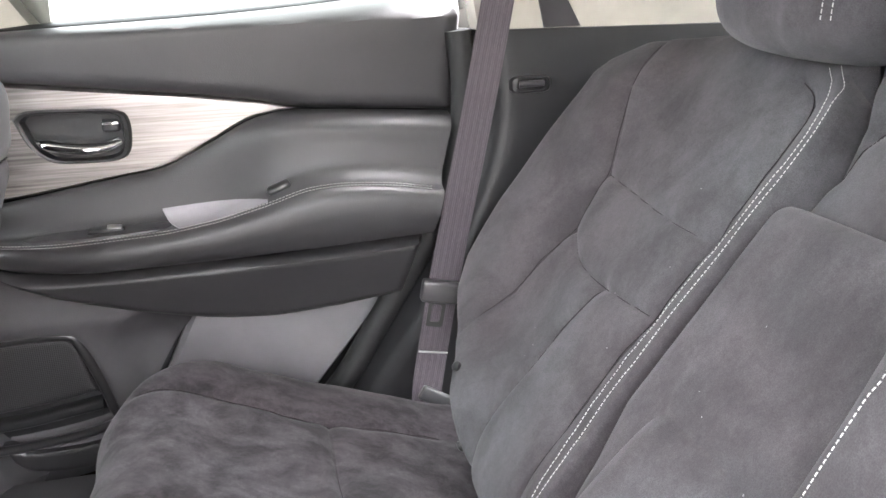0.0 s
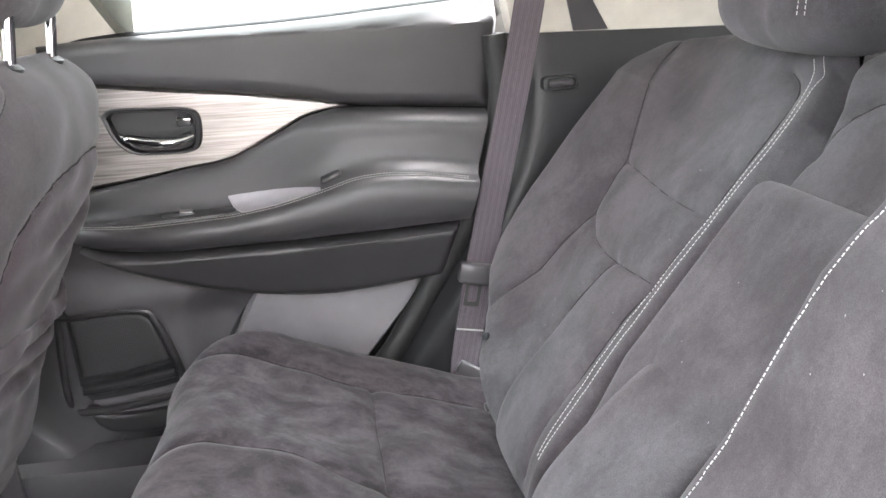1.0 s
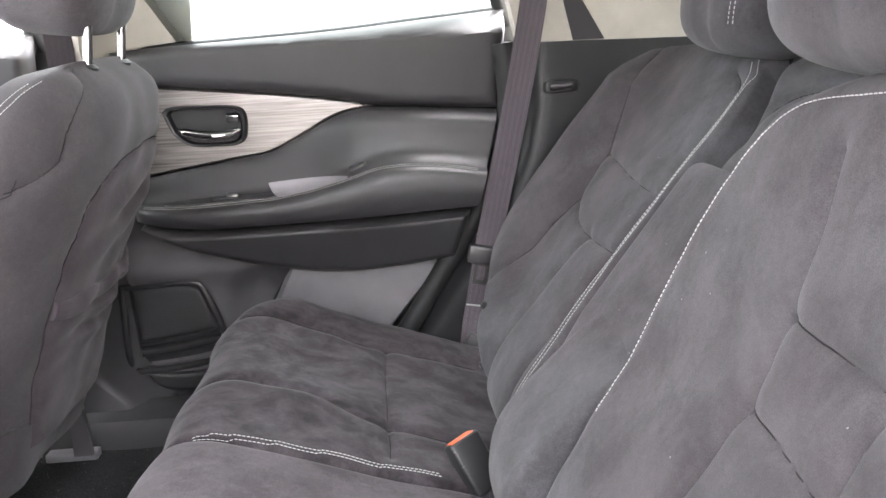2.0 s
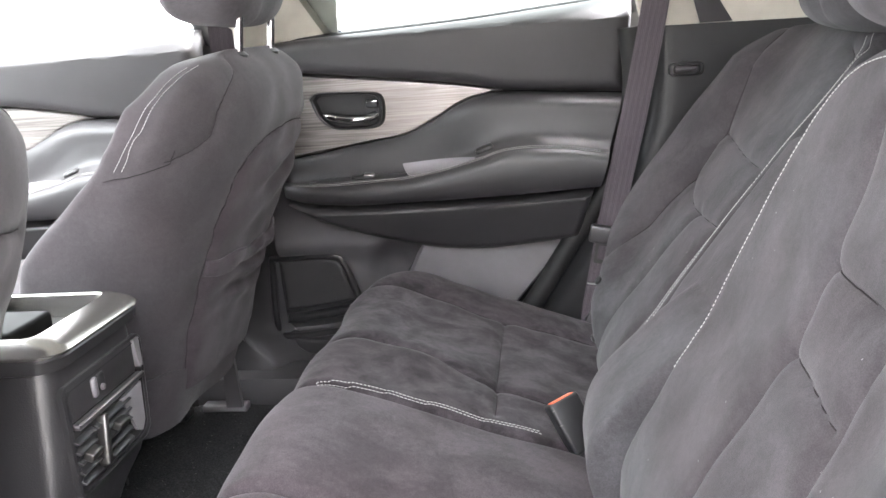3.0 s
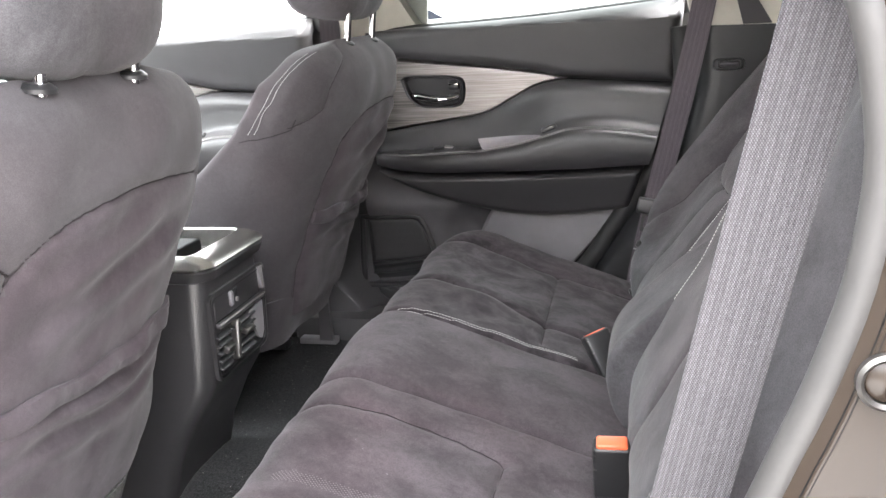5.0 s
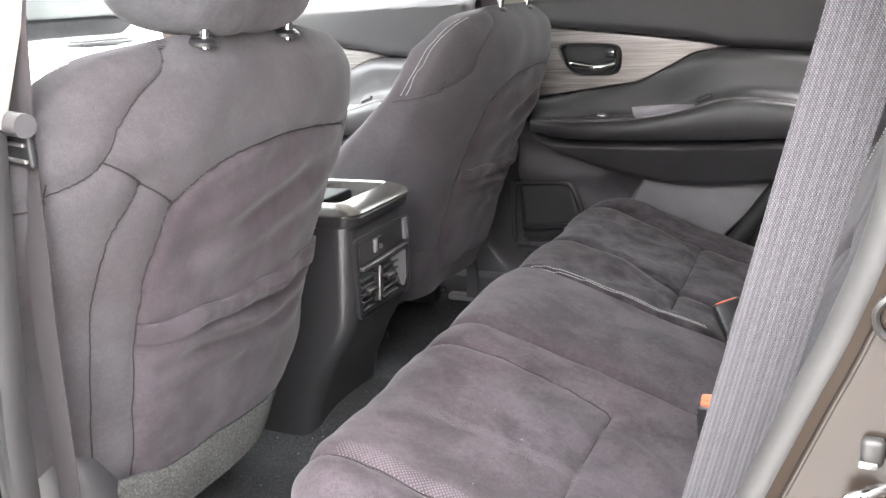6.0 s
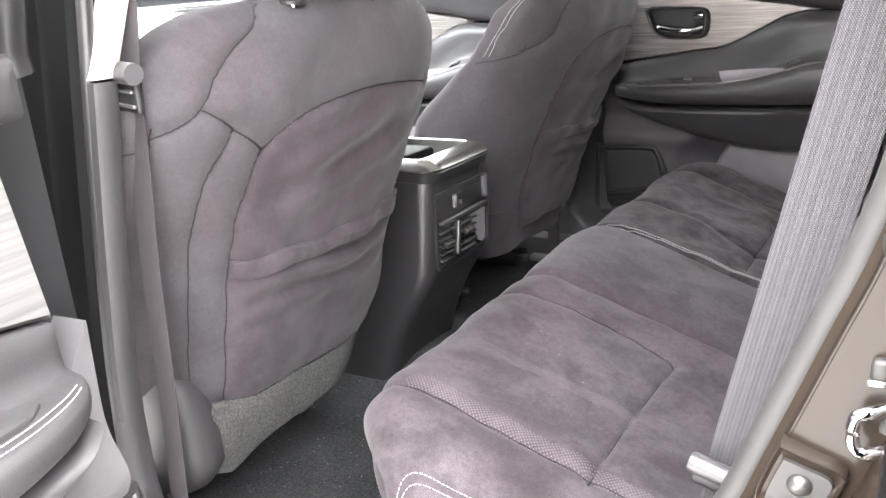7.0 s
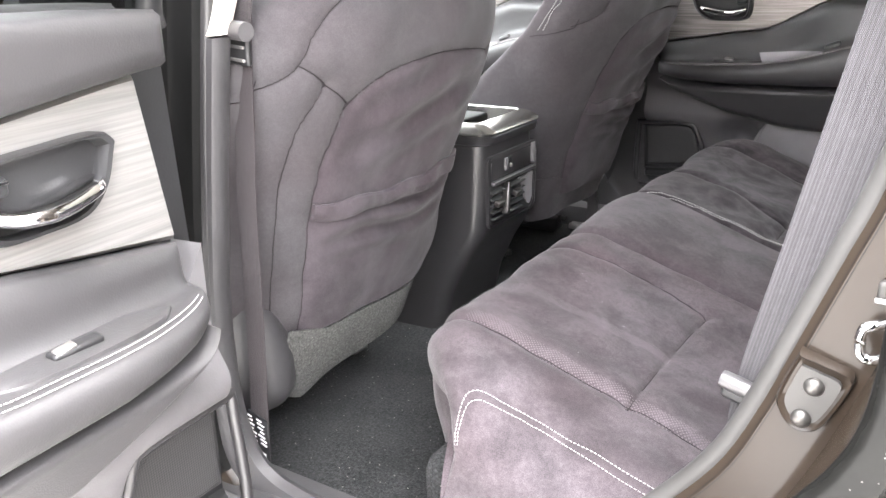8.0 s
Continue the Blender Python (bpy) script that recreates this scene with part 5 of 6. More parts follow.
# ---------------------------------------------------------------- front seats
def front_seat(cy, gap, label):
    t = thing("car_seat", (-0.55, cy, 0.0), label, "car seat", "front seats")
    zs = np.r_[np.linspace(0.205, 0.60, 120), np.linspace(0.603, 0.725, 60)]
    rear = np.interp(zs, [0.205, 0.22, 0.30, 0.42, 0.50, 0.565, 0.62, 0.67, 0.70, 0.725], [-0.402, -0.393, -0.367, -0.326, -0.294, -0.266, -0.250, -0.247, -0.256, -0.285])
    if cy > 0:
        rear = rear + np.interp(zs, [0.30, 0.48, 0.68, 0.725], [0.0, 0.018, 0.018, 0.008])
    thick = np.interp(zs, [0.205, 0.30, 0.42, 0.50, 0.54, 0.58, 0.65, 0.70, 0.715, 0.725], [0.16, 0.20, 0.205, 0.232, 0.21, 0.168, 0.130, 0.085, 0.055, 0.012])
    half = np.interp(zs, [0.205, 0.22, 0.25, 0.31, 0.45, 0.55, 0.61, 0.66, 0.69, 0.71, 0.72, 0.725], [0.200, 0.22, 0.238, 0.250, 0.262, 0.272, 0.273, 0.258, 0.23, 0.193, 0.152, 0.065])
    thick = 0.92 * thick + 0.075 * np.exp(-(((zs - 0.39) / 0.10) ** 4))
    sm = lambda a, k: np.convolve(np.pad(a, k, mode="edge"), np.ones(2 * k + 1) / (2 * k + 1), "valid")
    rear, thick[:150], half = sm(rear, 7), sm(thick, 5)[:150], sm(half, 4)
    m = 300
    w0 = np.linspace(0, 2 * np.pi, 2000, endpoint=False)
    sg = lambda v, e: np.sign(v) * np.abs(v) ** e
    ey, ex = sg(np.cos(w0), 2 / 3.2) * 0.24, sg(np.sin(w0), 2 / 2.6) * 0.06
    s = np.r_[0, np.cumsum(np.hypot(np.diff(ey), np.diff(ex)))]
    w = np.interp(np.linspace(0, s[-1], m, endpoint=False), s, w0)
    uy, ux = sg(np.cos(w), 2 / 3.2), sg(np.sin(w), 2 / 2.6)
    ux = np.where(ux < 0, -np.abs(ux) ** 0.6, ux)
    y = half[:, None] * uy[None]
    xm = rear - thick / 2
    x = xm[:, None] + thick[:, None] / 2 * ux[None]
    z = zs[:, None] * np.ones_like(x)
    # outer parts of the rear face fall away forwards
    back = ux[None] > 0
    x = x - np.where(back, 0.042, 0.0) * (np.abs(y) / 0.25) ** 3
    # side bolsters stand out forwards
    wing = np.clip((0.3 - ux) / 0.7, 0, 1)
    wing = wing * wing * (3 - 2 * wing)
    x = x - 0.062 * (wing * np.abs(uy) ** 3)[None] * np.interp(zs, [0.25, 0.45, 0.66, 0.71, 0.725], [0.5, 1, 1, 0.45, 0])[:, None]
    if cy < 0:
        y = np.where(y > 0, 1.13 * y, y)
    p = np.stack([y.ravel(), z.ravel()], 1)
    d = np.zeros(len(p))
    lines = [
        [(-0.27, 0.580), (-0.247, 0.589), (-0.229, 0.598), (-0.209, 0.614), (-0.197, 0.644), (-0.174, 0.672), (-0.136, 0.697), (-0.12, 0.722)],
        [(-0.209, 0.614), (-0.175, 0.587), (-0.137, 0.557)],
        [(-0.145, 0.20), (-0.150, 0.30), (-0.158, 0.389), (-0.156, 0.455), (-0.151, 0.507), (-0.137, 0.557), (-0.096, 0.585), (-0.033, 0.599), (0.052, 0.602), (0.14, 0.596), (0.22, 0.585)],
        [(-0.182, 0.22), (-0.190, 0.30), (-0.196, 0.388), (-0.200, 0.466), (-0.197, 0.533), (-0.175, 0.587)],
    ]
    if cy > 0:
        lines = [lines[0], lines[2]]
    for line in lines:
        d += hollow(edge_distance(p, catmull(line, 40)), 0.0028, 0.002, 0.004, 0.012)
    in_pocket = 1 / (1 + np.exp(-(p[:, 0] + 0.155) / 0.006)) / (1 + np.exp((p[:, 1] - 0.405) / 0.004))
    d -= 0.006 * in_pocket
    d += lump(p, 31, 0.16, 0.006)
    folds = in_pocket * 0.0085 * np.sin((p[:, 1] - 0.10 * (p[:, 0] + 0.2)) * 150 + 3 * np.sin(p[:, 0] * 14)) * np.exp(-(((p[:, 1] - 0.36) / 0.045) ** 2)) * np.exp(-(((p[:, 0] - 0.02) / 0.12) ** 2))
    soft = 0.0085 * np.sin((p[:, 1] - 0.25 * p[:, 0]) * 95) * np.exp(-(((p[:, 1] - 0.52) / 0.06) ** 2)) * np.exp(-(((p[:, 0] - 0.03) / 0.13) ** 2))
    d -= folds + soft
    x = x - np.where(back, d.reshape(x.shape), 0.0)
    cover = loft("backrest", np.stack([x, y + cy, z], -1), M_CLOTH, t, "charcoal suede backrest with a mauve pocket panel", sharp=60)
    # the panel inside the arched seam is of a warmer cloth
    cover.data.materials.append(M_POCKET)
    arch = np.array(lines[2 if cy < 0 else 1])
    for f in cover.data.polygons:
        c = f.center
        yy = c.y - cy
        if f.normal.x > 0.1 and yy > np.interp(c.z, arch[:6, 1], arch[:6, 0]) and c.z < np.interp(yy, arch[5:, 0], arch[5:, 1]):
            f.material_index = 1
    # gathered hem of the map pocket
    hy = np.linspace(-0.158, 0.182 if cy > 0 else 0.208, 70)
    rear_side = np.flatnonzero(ux > 0.02)
    def on_face(yy, zz):
        i = int(np.clip(np.searchsorted(zs, zz), 0, len(zs) - 1))
        order = rear_side[np.argsort(y[i, rear_side])]
        return float(np.interp(yy, y[i, order], x[i, order]))
    for line in lines:
        q = catmull(line, 80)
        q = q[np.abs(q[:, 0]) < 0.94 * np.interp(q[:, 1], zs, half)]
        tube("seam", np.stack([[on_face(a, b) for a, b in q], q[:, 0] + cy, q[:, 1]], 1), 0.0008, M_SEAM, t, "", 6, (1, 0, 0.1))
    zt = 0.421 - 0.010 * np.sin((hy + 0.158) / 0.363 * 3.14) + 0.0025 * np.sin(hy * 60)
    rows = []
    for k, lift in ((0.0, 0.006), (0.1, 0.011), (0.5, 0.0125), (0.9, 0.012), (1.0, 0.008)):
        zz = zt - k * (0.026 + 0.002 * np.sin(hy * 45))
        rows.append(np.stack([np.array([on_face(a, b) for a, b in zip(hy, zz)]) + 0.6 * lift + 0.0015 * np.sin(hy * 75 + k * 2), hy + cy, zz], 1))
    shell("pocket_hem", np.array(rows), np.array([-0.006, 0, 0]), M_POCKET, t, "gathered suede hem of the map pocket")
    # felt flap hanging below the backrest; the passenger's is coloured dark for shade
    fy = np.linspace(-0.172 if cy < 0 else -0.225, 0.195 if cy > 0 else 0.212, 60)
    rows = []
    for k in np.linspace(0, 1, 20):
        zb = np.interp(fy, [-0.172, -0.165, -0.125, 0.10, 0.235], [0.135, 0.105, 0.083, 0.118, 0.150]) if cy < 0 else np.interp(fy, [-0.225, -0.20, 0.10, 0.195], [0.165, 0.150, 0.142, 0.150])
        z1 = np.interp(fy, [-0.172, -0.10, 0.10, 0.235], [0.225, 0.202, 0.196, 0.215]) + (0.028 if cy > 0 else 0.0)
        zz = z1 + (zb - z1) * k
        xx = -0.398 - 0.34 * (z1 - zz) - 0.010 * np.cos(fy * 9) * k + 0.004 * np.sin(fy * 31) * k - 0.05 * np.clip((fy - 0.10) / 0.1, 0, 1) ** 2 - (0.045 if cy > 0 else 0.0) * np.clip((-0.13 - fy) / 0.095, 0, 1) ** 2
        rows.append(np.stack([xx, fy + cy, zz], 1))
    shell("felt_flap", np.array(rows), np.array([-0.006, 0, 0]), M_FLAP if cy < 0 else M_CLOTH, t, "grey-green felt flap under the backrest" if cy < 0 else "felt flap under the backrest, coloured dark for shade")
    # seat base with plastic side covers
    bx = np.linspace(-0.985, -0.47, 40)
    zt = np.interp(bx, [-0.985, -0.93, -0.80, -0.55, -0.43], [0.27, 0.345, 0.355, 0.315, 0.27])
    prof = [(-0.195, 0.13), (-0.205, 0.19), (-0.205, 0.9), (-0.18, 1.0), (-0.10, 0.94), (0.10, 0.94), (0.18, 1.0), (0.205, 0.9), (0.205, 0.19), (0.195, 0.13)]
    rings = np.stack([np.stack([bx, np.full(40, a) + cy, 0.12 + (zt - 0.12) * b], 1) for a, b in prof], 1)
    loft("cushion", rings, M_CLOTH, t, "charcoal suede seat cushion", sharp=60)
    for sgn in (-1, 1):
        if sgn < 0 and cy < 0:
            plan = catmull([(-0.90, -0.225), (-0.70, -0.230), (-0.50, -0.232), (-0.435, -0.228), (-0.410, -0.217), (-0.400, -0.200), (-0.402, -0.178)], 50)
            run = np.linspace(0, 1, 50)
            hi = np.interp(run, [0, 0.4, 0.72, 0.85, 0.93, 1.0], [0.15, 0.21, 0.268, 0.280, 0.262, 0.214])
            lo = np.interp(run, [0, 0.4, 0.8, 0.90, 1.0], [0.09, 0.075, 0.085, 0.105, 0.120])
            grid = np.stack([np.c_[plan[:, 0] - 0.018 * (2 * k - 1) ** 4 * np.interp(run, [0.8, 1], [0, 1]), plan[:, 1] + cy + 0.016 * (2 * k - 1) ** 4, lo + (hi - lo) * k] for k in np.linspace(0, 1, 16)])
            shell("side_cover", grid, np.array([-0.010, 0.018, 0]), M_PILLAR, t, "grey plastic seat side cover")
        rounded("rail", (0.42, 0.045, 0.035), (-0.77, cy + sgn * 0.165, 0.025), M_BLACKPLASTIC, t, "black steel seat rail", 0.006)
        if cy > 0 and sgn > 0:
            rounded("rail_foot", (0.094, 0.028, 0.016), (-0.502, cy + 0.210, 0.012), M_GREYPLASTIC, t, "plastic rail end cover", 0.004)
        turned("bolt", [(0.0, 0.0), (0.011, 0.0), (0.011, 0.008), (0.007, 0.009), (0.007, 0.022), (0.0, 0.022)], (-0.555, cy + sgn * 0.150, 0.045), (1, 0.2, 0.1), M_STEEL, t, "bright steel bolt", 14)
    if cy > 0:
        side_plate("rail_strut", [(-0.484, 0.19), (-0.466, 0.19), (-0.458, 0.02), (-0.492, 0.02)], cy + 0.186, cy + 0.196, M_PLASTIC, t, "dark plastic strut")
    head_rest(t, -0.275, cy, 0.719, gap, 8, 0.075, 0.270, True, 0.155, 0.050, 3.4)
    inner = np.flatnonzero((uy < -0.2) & (ux < 0.6))

    def on_side(xx, zz):
        """The point of the inboard flank at a depth and height."""
        i = int(np.clip(np.searchsorted(zs, zz), 0, len(zs) - 1))
        k = inner[np.argmin(np.abs(x[i, inner] - xx) + 0.2 * (uy[inner] > -0.75))]
        return np.array([x[i, k], y[i, k] + cy - 0.0012, zs[i]])

    def flank(points, n):
        q = np.array([on_side(a, b) for a, b in catmull(points, n)])
        for _ in range(6):
            q[1:-1] = 0.25 * q[:-2] + 0.5 * q[1:-1] + 0.25 * q[2:]
        return q

    for off in (0.0, 0.010) if cy > 0 else (-0.035,):
        stitches("stitching", flank([(-0.392 + off, 0.574), (-0.358 + off, 0.632), (-0.318 + off, 0.688), (-0.298 + off, 0.708)], 60), (0.0, -1, 0.1), t, 0.0050, 0.0038, 0.0009 if cy > 0 else 0.0005)
    tube("seam", flank([(-0.405, 0.566), (-0.36, 0.572), (-0.315, 0.583), (-0.282, 0.597)], 40), 0.0007, M_SEAM, t, "", 6, (0, 1, 0.1))
    return t


front_seat(-0.425, 0.005, "charcoal suede driver seat with map pocket and felt flap")
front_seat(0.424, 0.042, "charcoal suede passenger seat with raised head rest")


# ---------------------------------------------------------------- centre console
def rounded_rect(x0, x1, y0, y1, r, n=8):
    pts = []
    for cx, cy, a in ((x1 - r, y1 - r, 0), (x0 + r, y1 - r, 90), (x0 + r, y0 + r, 180), (x1 - r, y0 + r, 270)):
        for k in np.linspace(0, 90, n):
            pts.append((cx + r * math.cos(radians(a + k)), cy + r * math.sin(radians(a + k))))
    return np.array(pts)


console = thing("centre_console", (-0.7, -0.01, 0.0), "dark plastic centre console with silver frame and rear vents", "centre console")
rings = []
for z, y0, y1, xr in ((0.0, -0.128, 0.102, -0.470), (0.10, -0.126, 0.101, -0.445), (0.17, -0.123, 0.099, -0.410), (0.215, -0.118, 0.097, -0.381), (0.235, -0.115, 0.097, -0.374), (0.30, -0.110, 0.097, -0.371), (0.38, -0.104, 0.097, -0.371), (0.396, -0.102, 0.096, -0.372)):
    rings.append(np.c_[rounded_rect(-1.15, xr, y0, y1, 0.028), np.full(32, z)])
loft("body", rings, M_TRIM, console, "dark grey plastic console body")
def hoop(name, rows, mat, label):
    """A closed moulding: rectangles with rounded corners joined into a ring."""
    g = np.stack([np.c_[rounded_rect(*r[:5]), np.full(32, r[5])] for r in (*rows, rows[0])], 0)
    return mk(name, g.reshape(-1, 3), grid_faces(len(rows) + 1, 32, 0, True), mat, console, label)


hoop("collar", [(-0.62, -0.370, -0.104, 0.098, 0.030, 0.3965), (-0.622, -0.359, -0.109, 0.100, 0.030, 0.400), (-0.622, -0.355, -0.111, 0.100, 0.030, 0.414), (-0.62, -0.357, -0.109, 0.098, 0.030, 0.4175), (-0.605, -0.385, -0.096, 0.072, 0.018, 0.4175), (-0.605, -0.385, -0.096, 0.072, 0.018, 0.3965)], M_TRIM, "glossy dark collar")
hoop("silver_frame", [(-0.62, -0.353, -0.112, 0.101, 0.030, 0.418), (-0.62, -0.351, -0.112, 0.101, 0.030, 0.4215), (-0.617, -0.355, -0.108, 0.097, 0.028, 0.4265), (-0.607, -0.372, -0.102, 0.084, 0.022, 0.4355), (-0.602, -0.385, -0.097, 0.072, 0.018, 0.4385), (-0.600, -0.388, -0.095, 0.069, 0.016, 0.4365), (-0.598, -0.391, -0.093, 0.066, 0.016, 0.408), (-0.602, -0.387, -0.096, 0.070, 0.018, 0.408)], M_DARKSATIN, "dark satin metal console frame")
loft("tray", [np.c_[rounded_rect(-0.603, -0.386, -0.097, 0.071, 0.018), np.full(32, z)] for z in (0.4035, 0.4075)], M_RUBBER, console, "dark console tray")
rounded("lid", (0.26, 0.17, 0.045), (-0.66, -0.003, 0.4475), M_LEATHER, console, "black leatherette console lid", 0.018, (0, 2, 0), 4)
rounded("lid_end", (0.15, 0.085, 0.034), (-0.490, -0.048, 0.4255), M_GAP, console, "black lid hinge cover", 0.006, (0, 0, 0), 3)
# rear vent panel
def rear_loop(y0, y1, z0, z1, x, r=0.012, cut=0.018):
    q = rounded_rect(y0, y1, z0, z1, r)
    q[:, 0] -= cut * np.clip((z0 + 0.03 - q[:, 1]) / 0.03, 0, 1) * (q[:, 0] > (y0 + y1) / 2)
    return np.stack([np.full(len(q), x), q[:, 0], q[:, 1]], 1)


for a, b, mat, nm, lb in ((0.0, 0.0, M_TRIM, "bezel_edge", "thin glossy plastic edge"), (0.006, -0.002, M_BLACKPLASTIC, "bezel", "black vent bezel")):
    o0 = rear_loop(-0.093 + a, 0.097 - a, 0.236 + a, 0.375 - a, -0.373)
    o1 = rear_loop(-0.093 + a, 0.097 - a, 0.236 + a, 0.375 - a, -0.3665 + b * 0.3)
    i1 = rear_loop(-0.090 + a, 0.094 - a, 0.239 + a, 0.372 - a, -0.3655 + b * 0.3)
    i0 = rear_loop(-0.090 + a, 0.094 - a, 0.239 + a, 0.372 - a, -0.373)
    g = np.stack([o0, o1, i1, i0, o0], 0)
    mk(nm, g.reshape(-1, 3), grid_faces(5, 32, 0, True), mat, console, lb)
rounded("socket_panel", (0.006, 0.152, 0.044), (-0.3695, -0.004, 0.351), M_TRIM, console, "dark socket panel", 0.002)
rounded("socket_cover", (0.006, 0.013, 0.024), (-0.3645, -0.030, 0.351), M_GREYPLASTIC, console, "small grey socket cover", 0.003, (0, 0, 12))
rounded("socket_cover", (0.004, 0.016, 0.020), (-0.3655, -0.014, 0.353), M_BLACKPLASTIC, console, "black socket opening", 0.003)
turned("socket", [(0.0, 0), (0.004, 0), (0.004, 0.003), (0.002, 0.004), (0.0, 0.004)], (-0.3635, -0.016, 0.346), (1, 0, 0), M_SATIN, console, "bright socket contact", 16)
side_strip = [(0.072, 0.371), (0.086, 0.371), (0.087, 0.332), (0.078, 0.332)]
mk("end_strip", [(-0.3635, a, b) for a, b in side_strip] + [(-0.372, a, b) for a, b in side_strip], [(0, 1, 2, 3), (7, 6, 5, 4), (0, 1, 5, 4), (1, 2, 6, 5), (2, 3, 7, 6), (3, 0, 4, 7)], M_GREYPLASTIC, console, "grey end strip", smooth=False)
rounded("divider", (0.010, 0.158, 0.008), (-0.3650, -0.001, 0.3225), M_PLASTIC, console, "grey divider bar", 0.002)
rounded("divider_edge", (0.004, 0.156, 0.0018), (-0.3600, -0.001, 0.3260), M_SATIN, console, "bright edge of the divider", 0.001)
rounded("vent_well", (0.004, 0.160, 0.074), (-0.3705, -0.006, 0.281), M_RUBBER, console, "dark vent well", 0.001)
for k in range(5):
    rounded("vent_slat", (0.010, 0.040, 0.0035), (-0.3655, -0.067, 0.256 + 0.0125 * k), M_BLACKPLASTIC, console, "", 0.001, (0, 28, 0))
    rounded("vent_slat", (0.010, 0.052 + 0.008 * k, 0.0035), (-0.3655, 0.006 - 0.002 * k, 0.256 + 0.0125 * k), M_BLACKPLASTIC, console, "", 0.001, (0, 28, 0))
for yv, zv in ((-0.066, 0.284), (0.002, 0.289)):
    rounded("vent_tab", (0.012, 0.024, 0.011), (-0.3585, yv, zv), M_WORN, console, "satin vent tab", 0.002, (0, 20, 0))
rounded("vent_wheel", (0.014, 0.010, 0.062), (-0.361, -0.036, 0.286), M_WORN, console, "satin silver vent rib", 0.003, (-18, -6, 0))
plate = [(0.074, 0.314), (0.022, 0.311), (0.048, 0.256), (0.060, 0.250), (0.070, 0.262)]
n = len(plate)
mk("side_blank", [(-0.364, a, b) for a, b in plate] + [(-0.372, a, b) for a, b in plate], [tuple(range(n)), tuple(range(2 * n - 1, n - 1, -1))] + [(k, (k + 1) % n, n + (k + 1) % n, n + k) for k in range(n)], M_GREYPLASTIC, console, "grey vent end plate", smooth=False)

# ---------------------------------------------------------------- dashboard
dash = thing("dashboard", (-1.25, 0, 0.3), "light grey dashboard with vents and a screen", "dashboard")
dy = np.linspace(-0.74, 0.74, 60)
prof = [(-1.58, 0.64), (-1.45, 0.672), (-1.28, 0.685), (-1.17, 0.672), (-1.125, 0.635), (-1.12, 0.58), (-1.15, 0.50), (-1.20, 0.40), (-1.24, 0.30), (-1.5, 0.28)]
pc2 = catmull(prof, 60)
bow = 0.05 * (dy / 0.74) ** 2
rings = np.stack([np.stack([np.full(60, float(a)) - bow, dy, np.full(60, b) - 0.3 * bow], 1) for a, b in pc2], 1)
loft("body", rings, M_DASH, dash, "light grey soft dashboard", sharp=50)
rounded("control_panel", (0.05, 0.30, 0.30), (-1.125, 0.0, 0.50), M_SATIN, dash, "satin silver control panel", 0.02, (0, 12, 0), 3)
rounded("screen", (0.012, 0.20, 0.105), (-1.094, 0.0, 0.565), M_SCREEN, dash, "dark glossy screen", 0.006, (0, 10, 0))
for yv in (-0.125, 0.125):
    rounded("air_vent", (0.02, 0.05, 0.10), (-1.10, yv, 0.575), M_BLACKPLASTIC, dash, "black air vent", 0.006, (0, 10, 0))
    for k in range(5):
        rounded("vent_slat", (0.006, 0.044, 0.006), (-1.088, yv, 0.538 + 0.018 * k), M_SATIN, dash, "", 0.001)
for k in range(4):
    turned("knob", [(0, 0), (0.014, 0), (0.013, 0.012), (0, 0.013)], (-1.098, -0.075 + 0.05 * k, 0.47), (1, 0, 0.2), M_BLACKPLASTIC, dash, "black control knob", 18)
rounded("top_vent", (0.05, 0.16, 0.010), (-1.26, 0.30, 0.688), M_BLACKPLASTIC, dash, "black defroster vent", 0.003)
for k in range(5):
    rounded("vent_slat", (0.004, 0.15, 0.006), (-1.28 + 0.01 * k, 0.30, 0.694), M_RUBBER, dash, "", 0.001)
wheel = thing("steering_wheel", (-0.93, -0.43, 0.55), "black leather steering wheel before the driver seat", "steering wheel")
a = np.linspace(0, 2 * np.pi, 60, endpoint=False)
wx, wy, wz = -0.93 + 0.18 * np.sin(a) * -0.42, -0.43 + 0.18 * np.cos(a), 0.56 + 0.18 * np.sin(a) * 0.9
tube("rim", np.stack([wx, wy, wz], 1), 0.014, M_LEATHER, wheel, "black leather rim", 12, (1, 0, 0.4), 1.0, True)
rounded("hub", (0.05, 0.14, 0.11), (-0.95, -0.43, 0.55), M_BLACKPLASTIC, wheel, "black hub", 0.02, (0, -24, 0), 3)
for yv in (-0.12, 0.12):
    rounded("spoke", (0.02, 0.12, 0.03), (-0.94, -0.43 + yv, 0.56), M_SATIN, wheel, "satin spoke", 0.006, (0, -24, 0))
rounded("column", (0.26, 0.06, 0.06), (-1.08, -0.43, 0.50), M_BLACKPLASTIC, wheel, "black steering column", 0.02, (0, -24, 0), 3)

